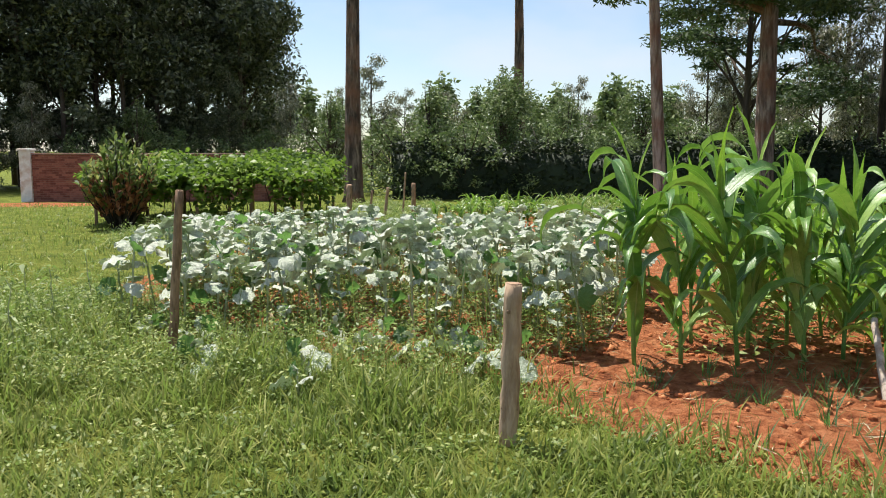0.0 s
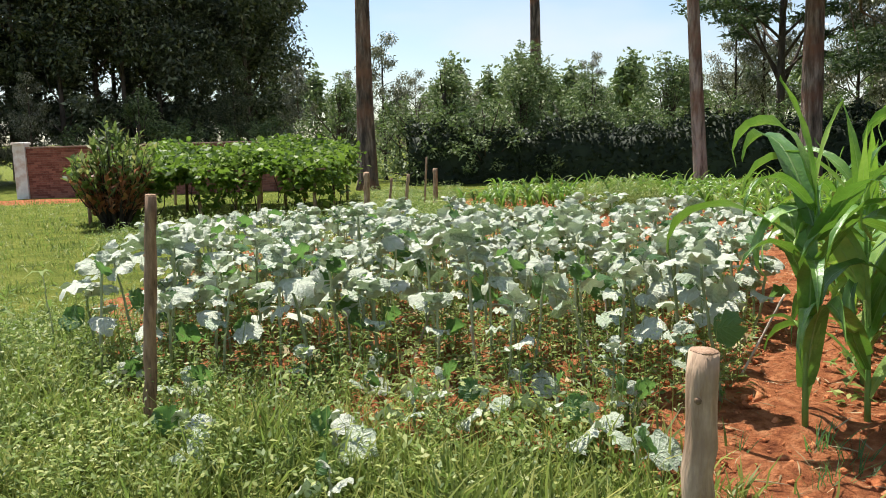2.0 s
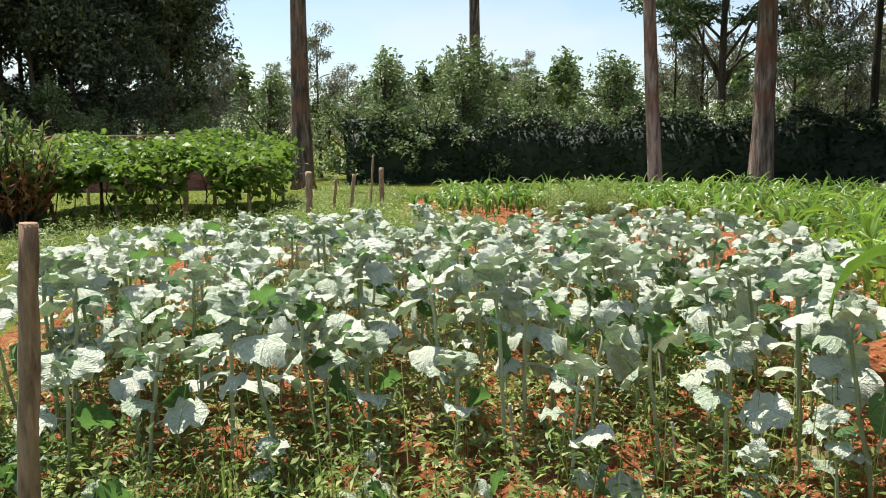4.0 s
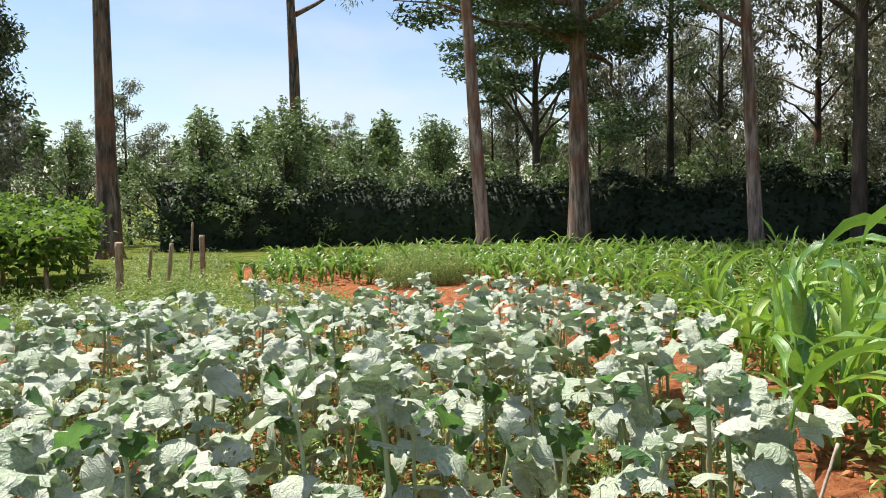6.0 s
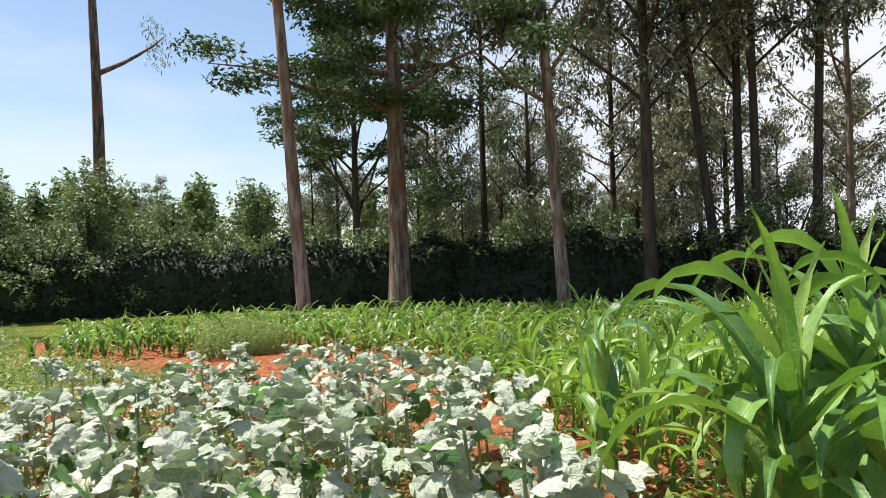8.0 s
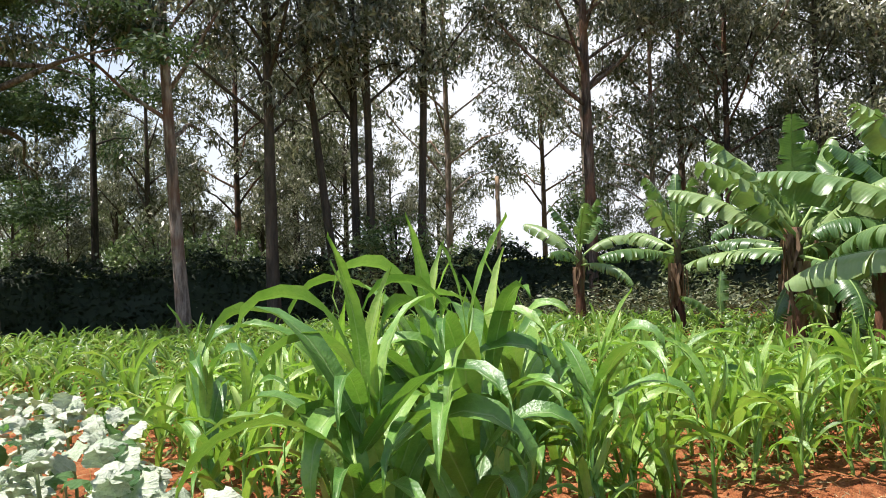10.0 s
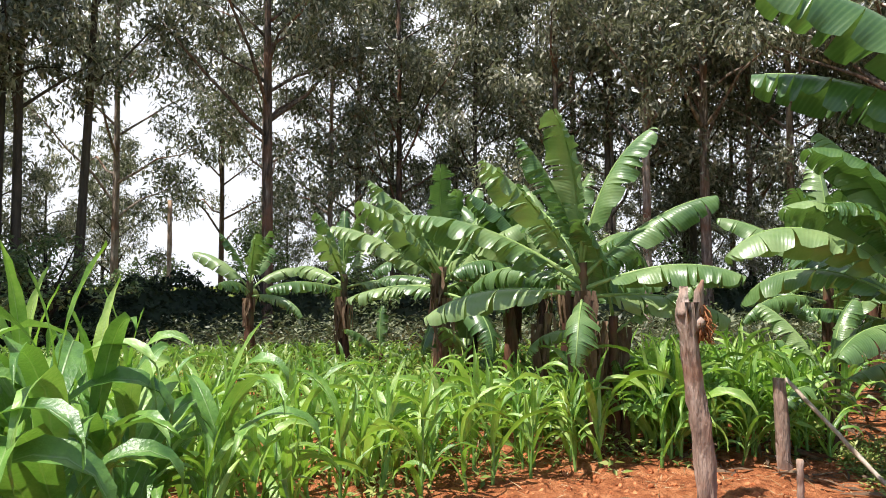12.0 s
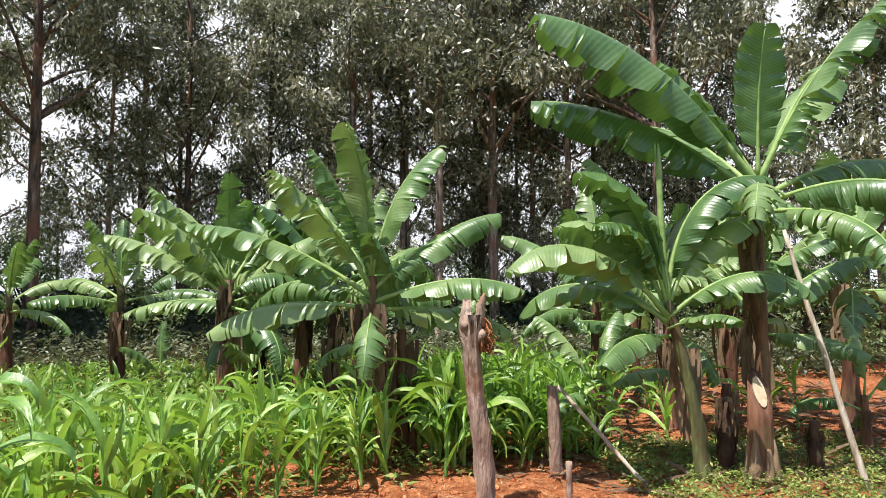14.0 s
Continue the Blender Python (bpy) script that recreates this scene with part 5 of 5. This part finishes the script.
rough_post("prop_pole", "pale bare pole propping up a banana plant", (5.6, -1.25, 0), (6.12, -0.84, 2.35), 0.065, 621, mat=M_POLE, knots=9, end=False, taper=0.6, category="pole")
rough_post("leaning_stick", "dry bent stick leaning among banana suckers", (5.9, 0.55, 0), (6.7, 1.25, 0.85), 0.04, 622, mat=M_POLE, knots=2, end=False, category="stick")
rough_post("wooden_stub", "short dead stem standing in the earth", (6.7, 1.28, 0), (6.72, 1.3, 0.85), 0.13, 623, mat=M_STUMP, knots=3, category="stub")
rough_post("wooden_stub", "small dark stub in red earth", (5.7, 1.45, 0), (5.7, 1.45, 0.32), 0.06, 624, mat=M_STUMP, knots=1, category="stub")
rough_post("wooden_pole", "far plain wooden pole beyond the hedge", (23.9, 16.3, 0), (23.9, 16.3, 4.9), 0.17, 625, knots=0, end=False, category="pole")


def old_trunk():
    """The dead trunk with a splintered, fibrous top."""
    r = rng(630)
    ob = thing("dead_trunk", "dead grey trunk with a splintered fibrous top", "stump", pose(5.55, 2.2, on_ground(5.55, 2.2) - 0.1))
    n = 22
    t = np.linspace(0, 1, n)
    P = np.stack([0.03 * np.sin(t * 5), -0.02 * np.sin(t * 6) + 0.10 * t, 1.78 * t], -1)
    V, F = tube(P, 0.076 * (1 - 0.10 * t + 0.18 * np.exp(-((t - 0.93) / 0.08) ** 2)) * (1 + 0.05 * r.normal(size=n)), 28, rough=0.05, seed=3)
    cx, cy = np.interp(V[:, 2], P[:, 2], P[:, 0]), np.interp(V[:, 2], P[:, 2], P[:, 1])
    a = np.arctan2(V[:, 1] - cy, V[:, 0] - cx)
    k = 1 + 0.15 * np.sin(3 * a + 3.1 * V[:, 2]) + 0.11 * np.sin(9 * a - 3.0 * V[:, 2]) + 0.07 * np.sin(15 * a + 5 * V[:, 2]) + 0.10 * np.sin(2 * a + 11 * V[:, 2])
    V[:, 0], V[:, 1] = cx + (V[:, 0] - cx) * k, cy + (V[:, 1] - cy) * k
    tip = V[:, 2] > 1.74
    V[tip, 2] -= 0.30 * (0.5 - 0.5 * np.sin(a[tip] * 1.0 + 0.6)) + 0.05 * np.sin(7 * a[tip])
    part("shaft", mesh("shaft", V, F, M_STUMP), ob)
    for i in range(7):
        a = r.rand() * 6.283
        q = np.array([math.cos(a) * 0.04, 0.10 + math.sin(a) * 0.07, 1.45 + 0.2 * r.rand()])
        e = q + [math.cos(a) * 0.06, math.sin(a) * 0.06, r.uniform(0.02, 0.14) + (0.14 if i == 0 else 0)]
        part("splinter", mesh("splinter", *tube(bend(q, e, 4, 0, i, 0.01), [0.05, 0.045, 0.035, 0.012], 7, rough=0.16, seed=i), M_STUMP), ob)
    fibres = [tube(bend((0.02, 0.02, 1.7 - 0.25 * r.rand()), (r.normal() * 0.05, 0.04 - 0.12 * r.rand(), 1.36 + 0.22 * r.rand()), 5, 0.04, i, 0.02), np.full(5, 0.0045), 4) for i in range(150)]
    tagged(part("dry_fibre", mesh("dry_fibre", *joined(fibres), M_FIBRE), ob, "tuft of rusty dry fibre"), kind="stuff")


old_trunk()


def cut_stem():
    ob = thing("cut_banana_stem", "freshly cut banana stem with a pale slanted face", "stump", pose(5.98, -0.45, on_ground(5.98, -0.45) - 0.05))
    n = 14
    V, F = tube([(0, 0, 0), (0.0, 0, 0.3), (-0.02, 0.01, 0.6), (-0.03, 0.02, 0.86)], [0.13, 0.125, 0.115, 0.105], n, rough=0.04)
    top = V[:, 2] > 0.8
    V[top, 2] += (V[top, 0] + 0.03) * 1.9
    part("stump_body", mesh("stump_body", V, F, M_BANANA_STEM), ob)
    th = np.arange(n) * 2 * math.pi / n
    ring = np.stack([-0.03 + 0.07 * np.cos(th), 0.02 + 0.055 * np.sin(th), 0.862 + 0.07 * np.cos(th) * 1.9], -1)
    up_ = ring + [-0.012, 0, 0.006]
    W = np.vstack([ring, up_, [[-0.042, 0.02, 0.872]]])
    G = [[i, (i + 1) % n, n + (i + 1) % n, n + i] for i in range(n)]
    caps = [[n + i, n + i + 1, n + n - 2 - i, n + n - 1 - i] for i in range(n // 2 - 1)]
    part("cut_face", mesh("cut_face", W[:-1], np.array(G + caps), M_CUT, smooth=False), ob, "pale freshly cut face")
    r = rng(640)
    for i in range(6):
        a = r.uniform(1.5, 5.0)
        q = np.array([math.cos(a) * 0.15, math.sin(a) * 0.15, 0.02])
        part("sheath", mesh("sheath", *tube(bend(q, q * [0.75, 0.75, 1] + [0, 0, r.uniform(0.3, 0.6)], 5, 0, i, 0.012), [0.05, 0.045, 0.04, 0.03, 0.012], 7, rough=0.1, seed=i), M_BANANA_DRY), ob)


cut_stem()

# ---- grass, weeds and litter ----


def grass_patch(seed, n, area, height, width, poly=None, outside=None):
    r = rng(seed)
    x, y = r.uniform(area[0], area[1], n), r.uniform(area[2], area[3], n)
    keep = np.ones(n, bool)
    if outside is not None:
        keep &= edge_distance(x, y, outside) < 0.10 + 0.22 * r.normal(size=n)
    if poly is not None:
        keep &= edge_distance(x, y, poly) > 0.15 * r.normal(size=n)
    patchy = 0.5 + 0.5 * np.sin(3.1 * x + 1.7 * np.sin(2.3 * y)) * np.sin(2.7 * y + 0.9 * np.sin(1.9 * x))
    keep &= r.rand(n) < 0.45 + 0.55 * patchy
    x, y, patchy = x[keep], y[keep], patchy[keep]
    k = len(x)
    V0 = np.array([[0, 0.5, 0], [0.5, 0.4, 0.06], [1, 0.02, -0.12], [1, -0.02, -0.12], [0.5, -0.4, 0.06], [0, -0.5, 0]]) * [1, width, 1]
    F0 = np.array([[0, 1, 4, 5], [1, 2, 3, 4]])
    S = height * (0.5 + 0.9 * r.rand(k)) * (0.7 + 0.6 * patchy)
    return scatter(V0, F0, np.stack([x, y, ground_height(x, y) - 0.005], -1), turns(r.rand(k) * 6.283, 0.9 + r.normal(size=k) * 0.35, r.normal(size=k) * 0.4), S)


tagged(new("lawn_grass", mesh("lawn_grass", *grass_patch(700, 105000, (-7.0, 3.4, 1.2, 6.4), 0.12, 0.085, outside=GARDEN), M_GRASS)), "short thick green lawn grass", "grass", kind="stuff")
tagged(new("rough_grass", mesh("rough_grass", *grass_patch(701, 34000, (-16, -3.0, 6.0, 26), 0.09, 0.16, outside=GARDEN), M_GRASS)), "mown yellow-green lawn grass", "grass", kind="stuff")

EDGE = [(-5.0, 5.0), (-3.0, 4.5), (-0.8, 4.3), (0.5, 4.3), (0.5, 5.5), (-1.3, 6.3), (-2.9, 7.0), (-3.6, 8.6), (-5.0, 8.0)]
tagged(new("edge_grass", mesh("edge_grass", *grass_patch(702, 30000, (-5.0, 0.6, 4.2, 8.6), 0.22, 0.045, poly=EDGE), M_GRASS)), "long uncut grass along the bed's edge", "grass", kind="stuff")


def weeds(seed, n, area, poly, height, leaves, size, name, label, mat, width=0.45, outside=None, spread=0.10):
    r = rng(seed)
    x, y = r.uniform(area[0], area[1], n), r.uniform(area[2], area[3], n)
    keep = np.ones(n, bool)
    if poly:
        keep &= inside(x, y, poly)
    if outside:
        keep &= ~inside(x, y, outside)
    x, y = x[keep], y[keep]
    k = len(x)
    h = height * (0.45 + 0.9 * r.rand(k) ** 1.5)
    g = ground_height(x, y)
    u = r.rand(k, leaves)
    a = r.rand(k, leaves) * 6.283
    sp = spread * (1.1 - 0.5 * u) * r.rand(k, leaves)
    P = np.stack([x[:, None] + np.cos(a) * sp, y[:, None] + np.sin(a) * sp, g[:, None] + h[:, None] * (0.08 + 0.92 * u)], -1).reshape(-1, 3)
    m = len(P)
    V0, F0 = diamond(width, 0.2)
    leaf = scatter(V0, F0, P, turns(a.ravel(), 0.25 + r.normal(size=m) * 0.45, r.normal(size=m) * 0.4), size * (0.5 + 0.9 * r.rand(m)))
    S0 = np.array([[0, 0.006, 0], [1, 0.002, 0], [1, -0.002, 0], [0, -0.006, 0]])
    stem = scatter(S0, np.array([[0, 1, 2, 3]]), np.stack([x, y, g], -1), turns(r.rand(k) * 6.283, 1.45 + r.normal(size=k) * 0.1, r.rand(k) * 3), h)
    tagged(new(name, mesh(name, *joined([leaf, stem]), mat)), label, "weeds", kind="stuff")


weeds(710, 2300, (-6.5, 0.4, 4.3, 8.6), [(-6.5, 5.2), (-3.0, 4.7), (-0.8, 4.6), (0.4, 4.6), (0.2, 5.3), (-1.5, 6.0), (-2.9, 6.8), (-3.4, 8.6), (-5.5, 8.0)], 0.33, 24, 0.036, "tall_weeds",
      "thick leafy weeds along the bed's edge", M_WEED)
weeds(711, 3600, (-3.4, 2.6, 4.8, 13), KALE_BED, 0.22, 14, 0.042, "bed_weeds", "low green weeds between kale stems", M_WEED, 0.5)
weeds(719, 1300, (-3.4, 2.0, 5.4, 9.5), KALE_BED, 0.50, 9, 0.050, "stalky_weeds", "thin tall weed stalks between kale plants", M_WEED, 0.22, None, 0.05)
weeds(712, 1900, (-6.5, 2.6, 2.6, 5.6), None, 0.08, 9, 0.032, "lawn_weeds", "small broad-leaved weeds in the lawn", M_WEED, 0.6, GARDEN, 0.06)
weeds(713, 4600, (-0.5, 18, 0, 22), MAIZE_BED, 0.30, 11, 0.09, "maize_weeds", "low weeds growing under young maize", M_WEED, 0.4)
weeds(714, 1500, (4.6, 8.2, -2.6, 0.75), None, 0.13, 12, 0.05, "bare_bed_weeds", "low creeping weeds on red earth", M_WEED, 0.4)
weeds(715, 500, (2.3, 3.9, 16.8, 18.4), None, 0.55, 26, 0.07, "weed_tuft", "bushy tuft of feathery green weeds", M_WEED, 0.2)


def litter(seed, n, area, poly, size, name, label, mat, width=0.06, lift=0.012):
    r = rng(seed)
    x, y = r.uniform(area[0], area[1], n), r.uniform(area[2], area[3], n)
    keep = inside(x, y, poly)
    x, y = x[keep], y[keep]
    k = len(x)
    V0, F0 = leaf_shape(width, 0.1)
    tagged(new(name, mesh(name, *scatter(V0, F0, np.stack([x, y, ground_height(x, y) + lift + 0.02 * r.rand(k)], -1), turns(r.rand(k) * 6.283, r.normal(size=k) * 0.25, r.normal(size=k) * 0.6),
                                         size * (0.4 + r.rand(k))), mat)), label, "litter", kind="stuff")


litter(720, 15000, (-3.4, 12, -3, 14), GARDEN, 0.13, "dry_litter", "dry straw and dead leaves on red earth", M_STRAW)
litter(721, 1500, (-3.4, 2.5, 5, 13), KALE_BED, 0.14, "fallen_kale_leaves", "yellowed fallen kale leaves on the earth", M_STRAW, 0.55)


def clods():
    r = rng(730)
    n = 7000
    x, y = r.uniform(0.2, 8.0, n), r.uniform(0.2, 8.5, n)
    keep = inside(x, y, GARDEN)
    x, y = x[keep], y[keep]
    k = len(x)
    V0 = np.array([[1, 1, 1], [1, -1, -1], [-1, 1, -1], [-1, -1, 1], [1, 1, -1], [1, -1, 1], [-1, 1, 1], [-1, -1, -1]], float) * [1, 0.8, 0.6]
    F0 = np.array([[0, 4, 2, 6], [0, 5, 1, 4], [0, 6, 3, 5], [7, 1, 5, 3], [7, 2, 4, 1], [7, 3, 6, 2]])
    S = 0.004 + 0.022 * r.rand(k) ** 2.5
    V, F = scatter(V0, F0, np.stack([x, y, ground_height(x, y) + 0.01], -1), turns(r.rand(k) * 6.283, r.normal(size=k), r.normal(size=k)), S)
    V += r.normal(size=V.shape) * (S.repeat(8) * 0.30)[:, None]
    tagged(new("earth_clods", mesh("earth_clods", V, F, M_CLOD)), "crumbled clods of red earth", "soil", kind="stuff")


clods()


def onion_tufts():
    r = rng(740)
    kind = thing("onion_tuft", "thin tuft of young onion leaves in red earth", "onion", pose(0, 0, -50), "onion seedlings")
    P = np.zeros((11, 3))
    V0 = np.array([[0, 0.5, 0], [0.6, 0.35, 0.02], [1, 0.02, -0.1], [1, -0.02, -0.1], [0.6, -0.35, 0.02], [0, -0.5, 0]]) * [1, 0.045, 1]
    F0 = np.array([[0, 1, 4, 5], [1, 2, 3, 4]])
    part("leaves", mesh("leaves", *scatter(V0, F0, P + r.normal(size=(11, 3)) * [0.02, 0.02, 0], turns(r.rand(11) * 6.283, 1.15 + 0.25 * r.normal(size=11), r.rand(11)), 0.16 + 0.12 * r.rand(11)), M_KALE_GREEN), kind)
    go = False
    for i in range(110):
        x, y = r.uniform(0.8, 3.6), r.uniform(2.6, 5.3)
        if edge_distance(np.array(x), np.array(y), GARDEN) > 0.15:
            m = pose(x, y, on_ground(x, y), 0, 0, r.uniform(0, 360)) @ Matrix.Scale(r.uniform(0.5, 0.95), 4)
            if go:
                copy_thing(kind, m)
            else:
                kind.matrix_basis, go = m, True


onion_tufts()

# undergrowth takes the woods' darkened leaf colour in place of real shade
weeds(716, 1700, (15.0, 26.5, -9, 14), [(16.0, 13.5), (18.6, 9.5), (18.6, 4.5), (15.5, -1.0), (15.0, -9.0), (25.0, -9.0), (26.0, 2.0), (23.0, 11.0), (18.0, 19.0)], 0.9, 30, 0.17, "undergrowth", "shaded leafy undergrowth before the hedge", M_WOODS_SHADED, 0.4, None, 0.35)
weeds(717, 1600, (-3.6, 1.4, 12.6, 19.0), [(-3.4, 13.0), (1.4, 13.2), (1.2, 16.0), (-0.4, 19.0), (-2.6, 18.5)], 0.26, 14, 0.07, "fallow_weeds", "rough weeds on fallow ground beyond the kale", M_WEED, 0.3)
litter(722, 5000, (5.2, 16, -6, 2.8), [(5.2, -6), (16, -6), (16, 1.5), (7.5, 2.6), (5.2, 0.4)], 0.34, "banana_trash", "dry brown banana leaf litter on the earth", M_BANANA_DRY, 0.12, 0.02)


def weed_stalk(x, y, h, seed):
    """A single tall weed: a thin stalk with drooping leaves along it."""
    r = rng(seed)
    ob = thing("weed_stalk", "single tall leafy weed standing in the lawn", "weed", pose(x, y, on_ground(x, y)), "tall lone weeds")
    P = bend((0, 0, -0.02), (r.normal() * 0.04, r.normal() * 0.04, h), 7, 0, seed, 0.008)
    part("stalk", mesh("stalk", *tube(P, np.linspace(0.008, 0.003, 7), 6), M_KALE_STEM), ob)
    V0, F0 = leaf_shape(0.4, 0.5)
    for i in range(13):
        q = P[min(6, 1 + i // 2)]
        R = turns(np.array([i * 2.4]), np.array([r.uniform(-0.3, 0.6)]), np.array([r.normal() * 0.3]))
        part("leaf", mesh("leaf", *scatter(V0, F0, q[None], R, np.array([r.uniform(0.07, 0.14)])), M_WEED), ob)


for i, (x, y, h) in enumerate([(-3.25, 5.7, 0.62), (-3.6, 6.6, 0.60), (-3.45, 6.7, 0.55), (-3.3, 7.1, 0.66), (-3.7, 5.9, 0.4)]):
    weed_stalk(x, y, h, 760 + i)


r = rng(780)
for i in range(9):
    x, y = r.uniform(-2.2, 1.4), r.uniform(5.9, 7.6)
    a, L = r.uniform(0, 6.283), r.uniform(0.3, 0.7)
    rough_post("dry_stick", "thin pale dry stick leaning among kale stems", (x, y, 0), (x + math.cos(a) * L * 0.6, y + math.sin(a) * L * 0.3, L * 0.75), 0.016, 781 + i, mat=M_POLE, knots=0, end=False, category="stick")

weeds(718, 1700, (-6.5, 0.2, 12.8, 26), [(-6.2, 12.8), (-3.4, 13.2), (-1.6, 17.5), (-0.4, 19.0), (0.0, 26.0), (-3.0, 26.0), (-2.9, 17.0), (-6.2, 17.0)], 0.30, 16, 0.09, "rough_weeds", "rough weeds and tall grass round old stakes", M_WEED, 0.2)
